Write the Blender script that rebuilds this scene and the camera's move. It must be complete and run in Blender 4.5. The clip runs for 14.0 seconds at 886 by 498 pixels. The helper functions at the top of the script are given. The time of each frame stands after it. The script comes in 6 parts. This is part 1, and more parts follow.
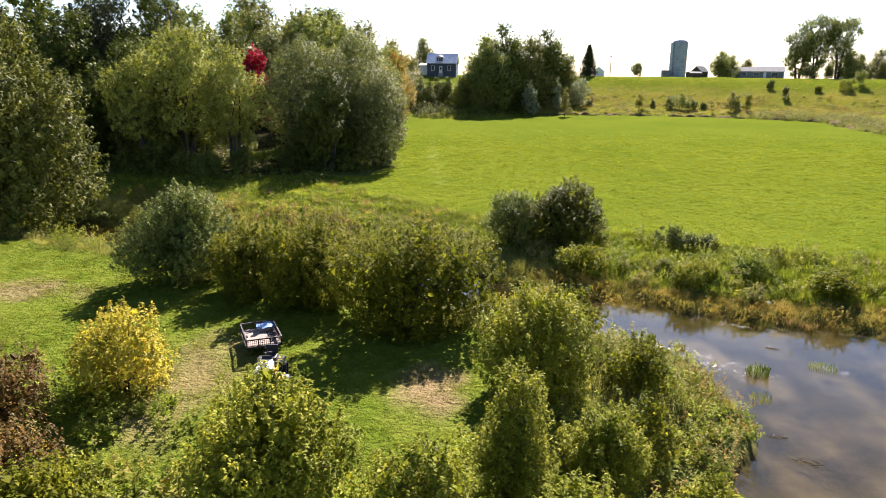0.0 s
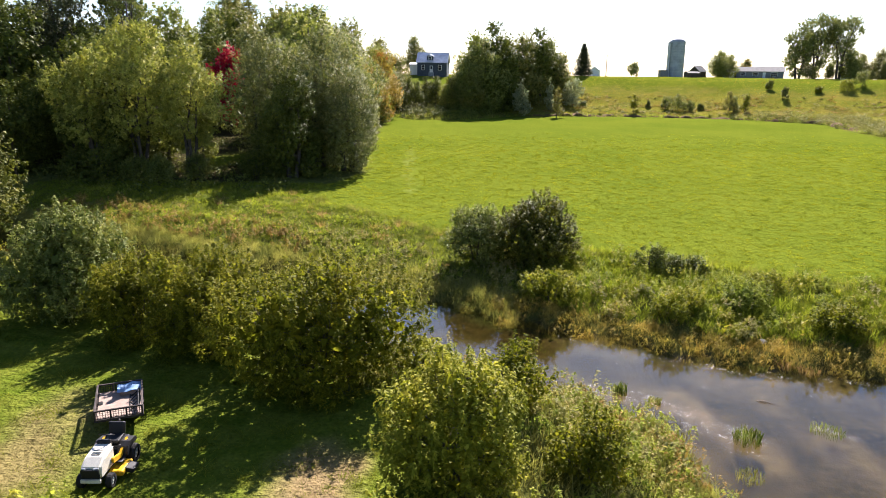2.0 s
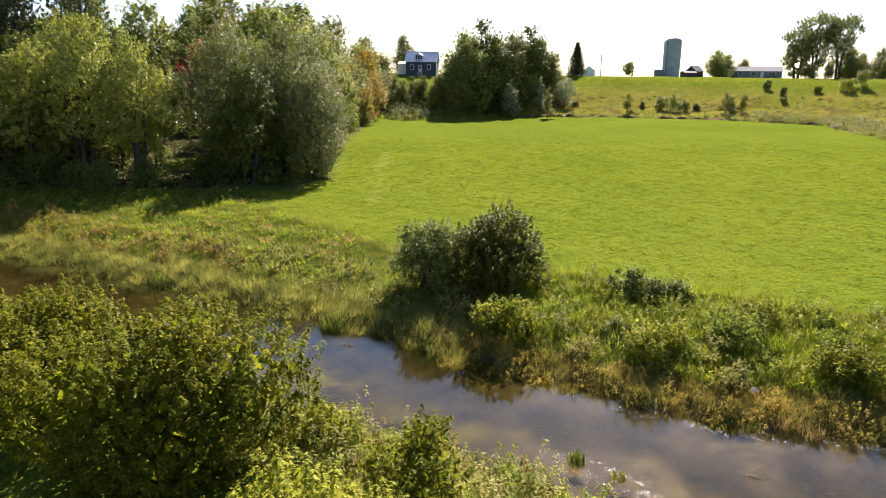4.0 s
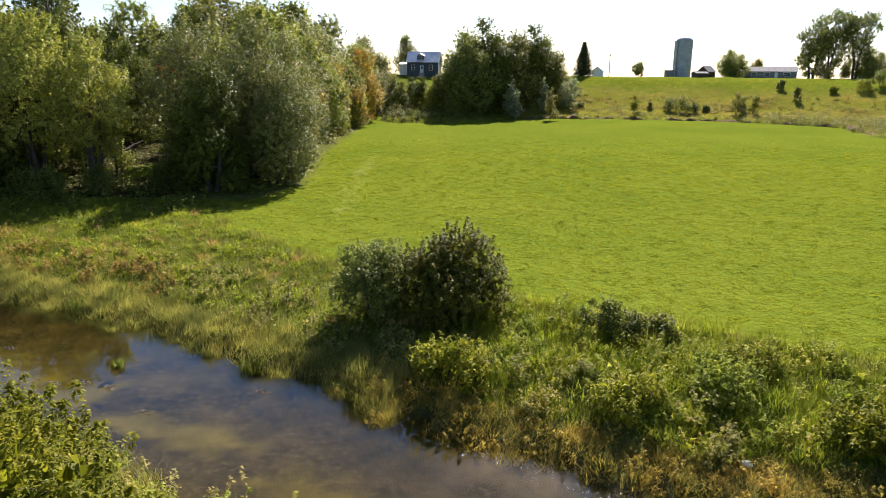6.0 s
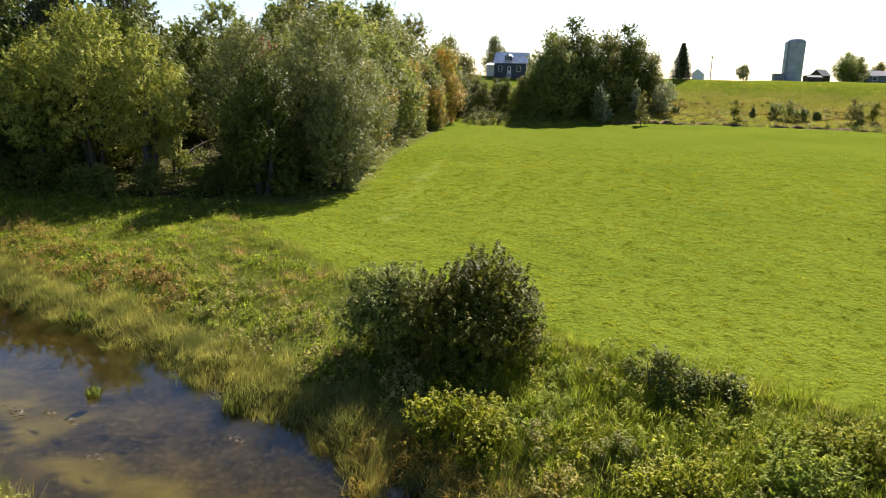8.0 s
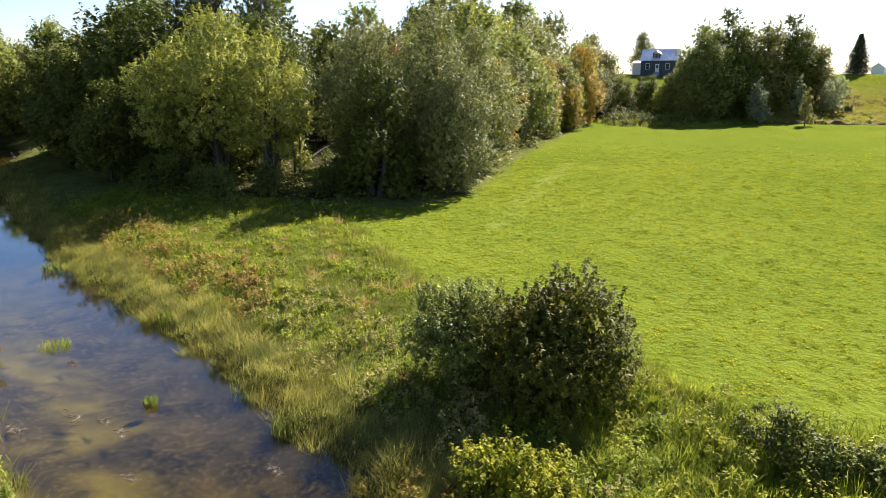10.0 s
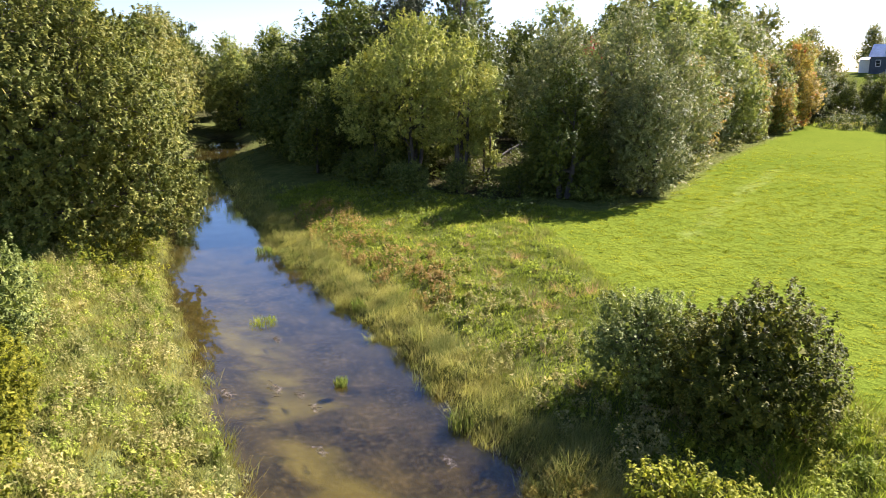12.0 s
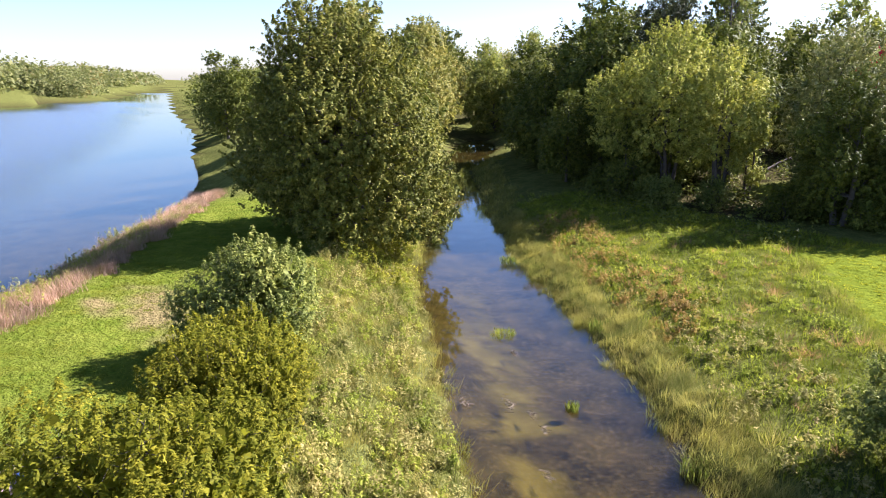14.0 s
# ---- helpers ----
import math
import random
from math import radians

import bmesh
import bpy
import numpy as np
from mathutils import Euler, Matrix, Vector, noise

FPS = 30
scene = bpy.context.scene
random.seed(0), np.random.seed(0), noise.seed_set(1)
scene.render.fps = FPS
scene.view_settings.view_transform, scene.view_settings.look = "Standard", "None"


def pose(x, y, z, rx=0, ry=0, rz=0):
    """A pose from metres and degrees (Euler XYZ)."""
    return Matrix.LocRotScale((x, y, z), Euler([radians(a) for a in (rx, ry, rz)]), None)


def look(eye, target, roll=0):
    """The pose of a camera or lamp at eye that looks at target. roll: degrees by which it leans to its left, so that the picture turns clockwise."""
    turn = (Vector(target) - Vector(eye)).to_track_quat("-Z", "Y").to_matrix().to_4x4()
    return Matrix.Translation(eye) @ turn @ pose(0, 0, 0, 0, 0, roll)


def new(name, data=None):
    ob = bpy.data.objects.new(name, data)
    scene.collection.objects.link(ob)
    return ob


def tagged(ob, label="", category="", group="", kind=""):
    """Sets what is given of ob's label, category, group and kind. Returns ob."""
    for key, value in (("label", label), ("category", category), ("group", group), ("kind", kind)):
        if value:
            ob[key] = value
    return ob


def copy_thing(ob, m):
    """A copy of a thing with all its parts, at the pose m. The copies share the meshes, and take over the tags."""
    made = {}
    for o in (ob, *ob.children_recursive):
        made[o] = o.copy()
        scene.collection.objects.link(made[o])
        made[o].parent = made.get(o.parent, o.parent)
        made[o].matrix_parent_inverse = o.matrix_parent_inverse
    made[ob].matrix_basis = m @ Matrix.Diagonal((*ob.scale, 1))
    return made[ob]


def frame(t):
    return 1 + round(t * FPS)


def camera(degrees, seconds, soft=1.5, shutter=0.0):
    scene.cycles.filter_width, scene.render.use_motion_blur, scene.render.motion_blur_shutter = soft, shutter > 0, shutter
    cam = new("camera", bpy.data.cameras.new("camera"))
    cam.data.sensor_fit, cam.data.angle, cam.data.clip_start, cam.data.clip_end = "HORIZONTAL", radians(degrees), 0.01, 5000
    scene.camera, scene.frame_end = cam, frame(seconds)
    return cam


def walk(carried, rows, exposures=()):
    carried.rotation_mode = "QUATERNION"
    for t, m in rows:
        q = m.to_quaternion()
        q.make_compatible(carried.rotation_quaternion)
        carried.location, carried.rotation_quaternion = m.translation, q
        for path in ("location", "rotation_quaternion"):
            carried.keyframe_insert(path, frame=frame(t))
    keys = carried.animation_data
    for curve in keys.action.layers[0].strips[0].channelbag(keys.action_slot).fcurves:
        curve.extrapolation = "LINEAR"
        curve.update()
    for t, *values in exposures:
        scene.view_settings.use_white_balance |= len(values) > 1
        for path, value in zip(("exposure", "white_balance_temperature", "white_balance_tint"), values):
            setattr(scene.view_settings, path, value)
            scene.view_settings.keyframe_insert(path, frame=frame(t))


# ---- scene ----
cam = camera(64.6, 14.0, 0.6)
PATH = [
    (0, (1.28, 1.006, 10.455), (1.219, 2.946, 9.973), 0.6),
    (0.5, (1.863, 2.253, 10.496), (1.801, 4.193, 10.013), 0.6),
    (1, (2.41, 3.458, 10.536), (2.349, 5.398, 10.053), 0.6),
    (1.5, (2.944, 4.668, 10.528), (2.884, 6.608, 10.045), 0.6),
    (2, (3.481, 5.861, 10.46), (3.421, 7.801, 9.977), 0.7),
    (2.5, (4.028, 7.037, 10.404), (3.969, 8.977, 9.921), 0.7),
    (3, (4.604, 8.223, 10.369), (4.545, 10.163, 9.886), 0.6),
    (3.5, (5.161, 9.475, 10.305), (5.102, 11.415, 9.823), 0.6),
    (4, (5.68, 10.715, 10.302), (5.623, 12.655, 9.82), 0.7),
    (4.2, (5.906, 11.194, 10.297), (5.851, 13.135, 9.82), 0.6),
    (6.3, (8.419, 16.037, 10.133), (8.304, 17.975, 9.654), 0.6),
    (6.5, (8.626, 16.477, 10.151), (8.487, 18.413, 9.671), 0.6),
    (7, (9.105, 17.537, 10.177), (8.9, 19.467, 9.696), 0.6),
    (7.2, (9.297, 17.975, 10.174), (9.064, 19.902, 9.693), 0.7),
    (9.3, (10.95, 22.426, 9.756), (10.367, 24.279, 9.282), 0.5),
    (9.5, (11.089, 22.747, 9.759), (10.46, 24.585, 9.282), 0.2),
    (10, (11.206, 23.119, 9.736), (10.468, 24.916, 9.26), 0.1),
    (10.5, (11.164, 23.206, 9.723), (10.314, 24.953, 9.248), 0.1),
    (11, (11.137, 23.192, 9.751), (10.178, 24.882, 9.275), 0.0),
    (11.5, (11.092, 23.163, 9.773), (10.027, 24.787, 9.296), 0.0),
    (12, (11.114, 23.092, 9.846), (9.931, 24.631, 9.367), -0.1),
    (12.5, (11.177, 23.019, 9.944), (9.863, 24.448, 9.465), -0.3),
    (13, (11.201, 22.947, 10.099), (9.766, 24.255, 9.62), -0.3),
    (13.5, (11.243, 22.931, 10.416), (9.697, 24.106, 9.935), -0.5),
    (14, (11.284, 22.909, 10.845), (9.642, 23.946, 10.365), -0.6),
]
EXPOSURES = [(0.0, 1.97, 6250, 18), (4.0, 1.92, 6250, 18), (7.0, 1.68, 6300, 15), (9.5, 1.94, 6150, 18), (12.0, 2.28, 5800, 25), (14.0, 2.3, 5750, 27)]
walk(cam, [(t, look(eye, target, roll)) for t, eye, target, roll in PATH], EXPOSURES)

# ---- sky, sun, exposure ----
SUN_AZ, SUN_EL = 12.0, 37.0      # degrees clockwise from +y, degrees above the horizon
world = bpy.data.worlds.new("sky")
scene.world = world
world.use_nodes = True
_wn = world.node_tree.nodes
sky = _wn.new("ShaderNodeTexSky")
sky.sky_type, sky.sun_disc = "NISHITA", False
sky.sun_elevation, sky.sun_rotation = radians(SUN_EL), radians(SUN_AZ)
sky.air_density, sky.dust_density, sky.ozone_density = 1.0, 0.5, 3.0
_wn["Background"].inputs["Strength"].default_value = 0.046
world.node_tree.links.new(sky.outputs[0], _wn["Background"].inputs["Color"])
sun = new("sun", bpy.data.lights.new("sun", "SUN"))
sun.data.energy, sun.data.angle, sun.data.color = 5.0, radians(0.53), (1.0, 0.92, 0.83)
_s = Vector((math.sin(radians(SUN_AZ)) * math.cos(radians(SUN_EL)), math.cos(radians(SUN_AZ)) * math.cos(radians(SUN_EL)), math.sin(radians(SUN_EL))))
sun.matrix_world = look(_s * 300, (0, 0, 0))


# ---- materials ----
def mat_new(name):
    m = bpy.data.materials.new(name)
    m.use_nodes = True
    m.node_tree.nodes.clear()
    return m, m.node_tree.nodes, m.node_tree.links


def nd(nodes, kind, **values):
    n = nodes.new(kind)
    for key, value in values.items():
        n.inputs[key].default_value = value
    return n


def ramp(nodes, stops):
    r = nodes.new("ShaderNodeValToRGB")
    el = r.color_ramp.elements
    el[0].position, el[0].color = stops[0][0], (*stops[0][1], 1)
    el[1].position, el[1].color = stops[-1][0], (*stops[-1][1], 1)
    for pos, col in stops[1:-1]:
        e = el.new(pos)
        e.color = (*col, 1)
    return r


def mix_rgb(nodes, links, fac, a, b, blend="MIX"):
    """a and b: sockets or colours; fac: socket or number."""
    n = nodes.new("ShaderNodeMix")
    n.data_type, n.blend_type = "RGBA", blend
    for idx, v in ((0, fac), (6, a), (7, b)):
        if isinstance(v, bpy.types.NodeSocket):
            links.new(v, n.inputs[idx])
        else:
            n.inputs[idx].default_value = v if idx == 0 else (*v, 1)
    return n.outputs[2]


def leaf_mat(name, a, b, c, patch=None, patch_scale=0.35, patch_at=0.62, through_light=0.38, gloss=0.05, rough=0.55, lift=1.32):
    """Leaves: a, b, c from the darkest to the lightest leaf; patch: a second colour in drifts through the crown."""
    m, n, l = mat_new(name)
    geo = n.new("ShaderNodeNewGeometry")
    a, b, c = [(q[0] * 1.17 * lift, q[1] * lift, q[2] * 1.22 * lift) for q in (a, b, c)]
    a, c = [tuple(0.5 * u + 0.5 * v for u, v in zip(q, b)) for q in (a, c)]
    r = ramp(n, [(0.0, a), (0.55, b), (1.0, c)])
    l.new(geo.outputs["Random Per Island"], r.inputs[0])
    col = r.outputs[0]
    tex = n.new("ShaderNodeTexCoord")
    big = nd(n, "ShaderNodeTexNoise", Scale=0.8, Detail=2.0)
    l.new(tex.outputs["Object"], big.inputs["Vector"])
    shade = ramp(n, [(0.3, (0.6, 0.68, 0.62)), (0.7, (1.3, 1.22, 1.1))])
    l.new(big.outputs["Fac"], shade.inputs[0])
    col = mix_rgb(n, l, 1.0, col, shade.outputs[0], "MULTIPLY")
    if patch:
        pn = nd(n, "ShaderNodeTexNoise", Scale=patch_scale, Detail=3.0)
        l.new(tex.outputs["Object"], pn.inputs["Vector"])
        pr = ramp(n, [(patch_at, (0, 0, 0)), (patch_at + 0.1, (1, 1, 1))])
        l.new(pn.outputs["Fac"], pr.inputs[0])
        col = mix_rgb(n, l, pr.outputs[0], col, patch)
    p = nd(n, "ShaderNodeBsdfPrincipled", Roughness=rough)
    p.inputs["Specular IOR Level"].default_value = gloss
    l.new(col, p.inputs["Base Color"])
    t = n.new("ShaderNodeBsdfTranslucent")
    tc = mix_rgb(n, l, 1.0, col, (1.06, 1.12, 0.75), "MULTIPLY")
    l.new(tc, t.inputs["Color"])
    mx = n.new("ShaderNodeMixShader")
    mx.inputs[0].default_value = through_light
    out = n.new("ShaderNodeOutputMaterial")
    l.new(p.outputs[0], mx.inputs[1]), l.new(t.outputs[0], mx.inputs[2]), l.new(mx.outputs[0], out.inputs[0])
    return m


def solid_mat(name, col, rough=0.6, metal=0.0, vary=0.25, scale=6.0, bump=0.15, col2=None, spec=0.25):
    """A painted, metal, wooden or mineral surface with stains at two scales and fine relief."""
    m, n, l = mat_new(name)
    tex = n.new("ShaderNodeTexCoord")
    n1 = nd(n, "ShaderNodeTexNoise", Scale=scale, Detail=6.0, Roughness=0.65)
    n2 = nd(n, "ShaderNodeTexNoise", Scale=scale * 9, Detail=3.0)
    for x in (n1, n2):
        l.new(tex.outputs["Object"], x.inputs["Vector"])
    dark = col2 or tuple(c * (1 - vary) for c in col)
    r = ramp(n, [(0.35, dark), (0.65, col)])
    l.new(n1.outputs["Fac"], r.inputs[0])
    g = ramp(n, [(0.3, (0.86, 0.86, 0.86)), (0.7, (1.08, 1.08, 1.08))])
    l.new(n2.outputs["Fac"], g.inputs[0])
    p = nd(n, "ShaderNodeBsdfPrincipled", Roughness=rough, Metallic=metal)
    p.inputs["Specular IOR Level"].default_value = spec
    l.new(mix_rgb(n, l, 1.0, r.outputs[0], g.outputs[0], "MULTIPLY"), p.inputs["Base Color"])
    b = nd(n, "ShaderNodeBump", Strength=bump, Distance=0.02)
    l.new(n2.outputs["Fac"], b.inputs["Height"]), l.new(b.outputs[0], p.inputs["Normal"])
    out = n.new("ShaderNodeOutputMaterial")
    l.new(p.outputs[0], out.inputs[0])
    return m


def ground_mat():
    """Soil and turf: the zones of land use, and of shade under the woods, come from the sheet's own attributes, broken
    up by noise.
    """
    m, n, l = mat_new("ground_turf")
    tex = n.new("ShaderNodeTexCoord")
    P = tex.outputs["Object"]

    def noise_(scale, detail=4.0, rough=0.6):
        x = nd(n, "ShaderNodeTexNoise", Scale=scale, Detail=detail, Roughness=rough)
        l.new(P, x.inputs["Vector"])
        return x.outputs["Fac"]

    def zone(name):
        a = n.new("ShaderNodeAttribute")
        a.attribute_name = name
        return a.outputs["Fac"]

    fine, mid, big = noise_(9.0, 5), noise_(1.3, 5), noise_(0.09, 4)

    def two(c0, c1, fac):
        r = ramp(n, [(0.32, c0), (0.68, c1)])
        l.new(fac, r.inputs[0])
        return r.outputs[0]

    wild = mix_rgb(n, l, 0.5, two((0.05, 0.06, 0.015), (0.14, 0.155, 0.035), fine), two((0.05, 0.062, 0.015), (0.17, 0.17, 0.05), mid))
    clump_ = ramp(n, [(0.40, (0.05, 0.075, 0.008)), (0.60, (0.12, 0.152, 0.014))])
    l.new(noise_(5.0, 6, 0.7), clump_.inputs[0])
    field = mix_rgb(n, l, 0.5, two((0.05, 0.075, 0.008), (0.115, 0.148, 0.014), fine), clump_.outputs[0])
    field = mix_rgb(n, l, 0.35, field, two((0.075, 0.105, 0.010), (0.15, 0.165, 0.018), big))
    lawn = mix_rgb(n, l, 0.5, two((0.045, 0.072, 0.008), (0.14, 0.185, 0.016), fine), two((0.07, 0.105, 0.010), (0.19, 0.20, 0.034), mid))
    hill = mix_rgb(n, l, 0.5, two((0.09, 0.10, 0.014), (0.22, 0.195, 0.04), noise_(0.5, 6, 0.7)), two((0.12, 0.155, 0.012), (0.22, 0.155, 0.04), noise_(0.13, 5, 0.65)))
    dirt = mix_rgb(n, l, 0.5, two((0.13, 0.09, 0.04), (0.32, 0.24, 0.125), fine), two((0.17, 0.12, 0.055), (0.28, 0.21, 0.10), mid))
    dots = ramp(n, [(0.42, (0.010, 0.009, 0.007)), (0.56, (0.034, 0.028, 0.014)), (0.66, (0.10, 0.08, 0.042))])
    l.new(noise_(6.5, 3, 0.7), dots.inputs[0])
    mud = mix_rgb(n, l, 0.55, dots.outputs[0], two((0.010, 0.009, 0.006), (0.075, 0.06, 0.02), noise_(0.7, 6, 0.65)))
    olive = mix_rgb(n, l, 0.3, two((0.075, 0.066, 0.014), (0.145, 0.125, 0.03), noise_(0.5, 4)), dots.outputs[0])
    track = mix_rgb(n, l, 0.35, field, two((0.12, 0.16, 0.02), (0.27, 0.28, 0.10), noise_(6.0, 5, 0.75)))
    silt = mix_rgb(n, l, 0.5, two((0.03, 0.026, 0.018), (0.14, 0.115, 0.07), noise_(0.25, 5, 0.6)), two((0.02, 0.018, 0.014), (0.125, 0.10, 0.062), noise_(1.0, 6, 0.75)))
    # leaf litter kept dark so that its colour carries the woods' shade
    litter_shade = mix_rgb(n, l, 0.5, two((0.022, 0.018, 0.010), (0.075, 0.058, 0.03), fine), two((0.02, 0.022, 0.008), (0.07, 0.07, 0.025), mid))
    col = wild
    for z, c in (("litter_shade", litter_shade), ("field", field), ("lawn", lawn), ("hill", hill), ("track", track), ("dirt", dirt), ("mud", mud), ("olive", olive), ("silt", silt)):
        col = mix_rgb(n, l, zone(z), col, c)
    p = nd(n, "ShaderNodeBsdfPrincipled", Roughness=0.85)
    p.inputs["Specular IOR Level"].default_value = 0.0
    l.new(col, p.inputs["Base Color"])
    b1 = nd(n, "ShaderNodeBump", Strength=1.0, Distance=0.35)
    b2 = nd(n, "ShaderNodeBump", Strength=0.9, Distance=0.06)
    for bump_, full in ((b1, 1.0), (b2, 0.9)):
        calm = nd(n, "ShaderNodeMapRange", **{"To Min": full, "To Max": 0.08})
        flat_ = n.new("ShaderNodeMath")
        flat_.operation, flat_.use_clamp = "MULTIPLY_ADD", True
        flat_.inputs[1].default_value = 0.6
        l.new(zone("field"), flat_.inputs[0]), l.new(zone("mud"), flat_.inputs[2])
        l.new(flat_.outputs[0], calm.inputs["Value"]), l.new(calm.outputs[0], bump_.inputs["Strength"])
    l.new(noise_(3.6, 5), b1.inputs["Height"])
    l.new(noise_(14.0, 4), b2.inputs["Height"])
    l.new(b1.outputs[0], b2.inputs["Normal"]), l.new(b2.outputs[0], p.inputs["Normal"])
    out = n.new("ShaderNodeOutputMaterial")
    l.new(p.outputs[0], out.inputs[0])
    return m


def water_mat():
    """Shallow tea-coloured water: it lets light through to the bed and mirrors the sky by Fresnel."""
    m, n, l = mat_new("water_surface")
    tex = n.new("ShaderNodeTexCoord")
    w1 = nd(n, "ShaderNodeTexNoise", Scale=5.0, Detail=3.0)
    w2 = nd(n, "ShaderNodeTexNoise", Scale=0.5, Detail=2.0)
    l.new(tex.outputs["Object"], w1.inputs["Vector"]), l.new(tex.outputs["Object"], w2.inputs["Vector"])
    b1 = nd(n, "ShaderNodeBump", Strength=0.06, Distance=0.03)
    b2 = nd(n, "ShaderNodeBump", Strength=0.05, Distance=0.1)
    l.new(w1.outputs["Fac"], b1.inputs["Height"]), l.new(w2.outputs["Fac"], b2.inputs["Height"])
    l.new(b1.outputs[0], b2.inputs["Normal"])
    op = n.new("ShaderNodeAttribute")
    op.attribute_name = "open"
    for bump_, lo_, hi_ in ((b1, 0.02, 0.7), (b2, 0.03, 0.12)):
        rg = nd(n, "ShaderNodeMapRange", **{"To Min": lo_, "To Max": hi_})
        l.new(op.outputs["Fac"], rg.inputs["Value"]), l.new(rg.outputs[0], bump_.inputs["Strength"])
    fr = nd(n, "ShaderNodeLayerWeight", Blend=0.5)
    pw = n.new("ShaderNodeMath")
    pw.operation, pw.inputs[1].default_value = "POWER", 4.4
    ad = n.new("ShaderNodeMath")
    ad.operation, ad.inputs[1].default_value, ad.inputs[2].default_value = "MULTIPLY_ADD", 0.93, 0.012
    tr = n.new("ShaderNodeBsdfTransparent")
    tr.inputs[0].default_value = (0.84, 0.79, 0.58, 1)
    gl = nd(n, "ShaderNodeBsdfGlossy", Roughness=0.03)
    gl.inputs["Color"].default_value = (0.82, 0.92, 1.0, 1)
    rr = nd(n, "ShaderNodeMapRange", **{"To Min": 0.03, "To Max": 0.24})
    l.new(op.outputs["Fac"], rr.inputs["Value"]), l.new(rr.outputs[0], gl.inputs["Roughness"])
    l.new(b2.outputs[0], fr.inputs["Normal"]), l.new(b2.outputs[0], gl.inputs["Normal"])
    mx = n.new("ShaderNodeMixShader")
    out = n.new("ShaderNodeOutputMaterial")
    l.new(fr.outputs["Facing"], pw.inputs[0]), l.new(pw.outputs[0], ad.inputs[0]), l.new(ad.outputs[0], mx.inputs[0]), l.new(tr.outputs[0], mx.inputs[1]), l.new(gl.outputs[0], mx.inputs[2])
    l.new(mx.outputs[0], out.inputs[0])
    return m


GROUND, WATER = ground_mat(), water_mat()
BARK = solid_mat("grey_bark", (0.10, 0.085, 0.07), 0.9, scale=3, vary=0.5, bump=0.6)
L_BOXELDER = leaf_mat("boxelder_leaves", (0.03, 0.046, 0.006), (0.125, 0.15, 0.010), (0.30, 0.315, 0.026), (0.40, 0.25, 0.015), 0.5, 0.70, lift=1.12, gloss=0.04, through_light=0.48)
L_LIME = leaf_mat("lime_green_leaves", (0.05, 0.072, 0.006), (0.17, 0.205, 0.015), (0.38, 0.39, 0.04), through_light=0.36, lift=1.18, gloss=0.04)
L_YELLOW = leaf_mat("yellow_autumn_leaves", (0.15, 0.165, 0.02), (0.35, 0.33, 0.03), (0.54, 0.48, 0.06), (0.11, 0.14, 0.02), 0.9, 0.58, lift=1.2)
L_RUST = leaf_mat("rusty_weed_leaves", (0.10, 0.08, 0.018), (0.245, 0.185, 0.045), (0.43, 0.34, 0.11), (0.16, 0.18, 0.025), 0.8, 0.52, lift=1.15, gloss=0.04)
L_GREYGREEN = leaf_mat("grey_green_leaves", (0.032, 0.052, 0.009), (0.105, 0.142, 0.025), (0.27, 0.32, 0.085), gloss=0.06, through_light=0.22)
L_DARK = leaf_mat("dark_green_leaves", (0.02, 0.035, 0.006), (0.065, 0.09, 0.014), (0.17, 0.20, 0.035), lift=1.35, through_light=0.22)
L_MAPLE = leaf_mat("maple_leaves", (0.026, 0.038, 0.007), (0.09, 0.112, 0.018), (0.225, 0.24, 0.05), (0.25, 0.16, 0.02), 0.22, 0.74, lift=1.35, through_light=0.26)
L_YTREE = leaf_mat("yellowing_ash_leaves", (0.05, 0.073, 0.012), (0.152, 0.186, 0.031), (0.335, 0.358, 0.085), (0.40, 0.36, 0.045), 0.28, 0.59, lift=1.72, through_light=0.3)
L_WILLOW = leaf_mat("grey_willow_leaves", (0.04, 0.056, 0.014), (0.125, 0.155, 0.042), (0.29, 0.315, 0.11), (0.16, 0.13, 0.05), 0.3, 0.66, lift=1.4, gloss=0.06, through_light=0.22)
L_OLIVE = leaf_mat("olive_forest_leaves", (0.04, 0.055, 0.014), (0.12, 0.14, 0.03), (0.26, 0.25, 0.07), (0.30, 0.23, 0.03), 0.18, 0.66, lift=1.5, through_light=0.26)
L_FOREST = leaf_mat("green_forest_leaves", (0.035, 0.052, 0.012), (0.11, 0.14, 0.03), (0.24, 0.275, 0.065), lift=1.65, through_light=0.36)
L_ORANGE = leaf_mat("orange_leaves", (0.10, 0.09, 0.02), (0.24, 0.19, 0.03), (0.38, 0.27, 0.05), (0.12, 0.14, 0.03), 0.3, 0.46)
L_BROWN = leaf_mat("browning_shrub_leaves", (0.035, 0.028, 0.008), (0.11, 0.078, 0.02), (0.26, 0.17, 0.045), (0.40, 0.27, 0.02), 0.9, 0.6, lift=1.0, through_light=0.25)
L_GOLD = leaf_mat("golden_waterside_leaves", (0.11, 0.105, 0.02), (0.235, 0.21, 0.04), (0.40, 0.34, 0.09), (0.27, 0.17, 0.045), 0.7, 0.58, through_light=0.5, lift=1.25, gloss=0.03)
L_BUSH = leaf_mat("dark_olive_bush_leaves", (0.022, 0.032, 0.005), (0.072, 0.088, 0.010), (0.23, 0.235, 0.03), (0.19, 0.13, 0.03), 0.5, 0.68, through_light=0.26, lift=1.1)
L_RED = leaf_mat("crimson_leaves", (0.10, 0.006, 0.014), (0.27, 0.011, 0.03), (0.46, 0.035, 0.06))
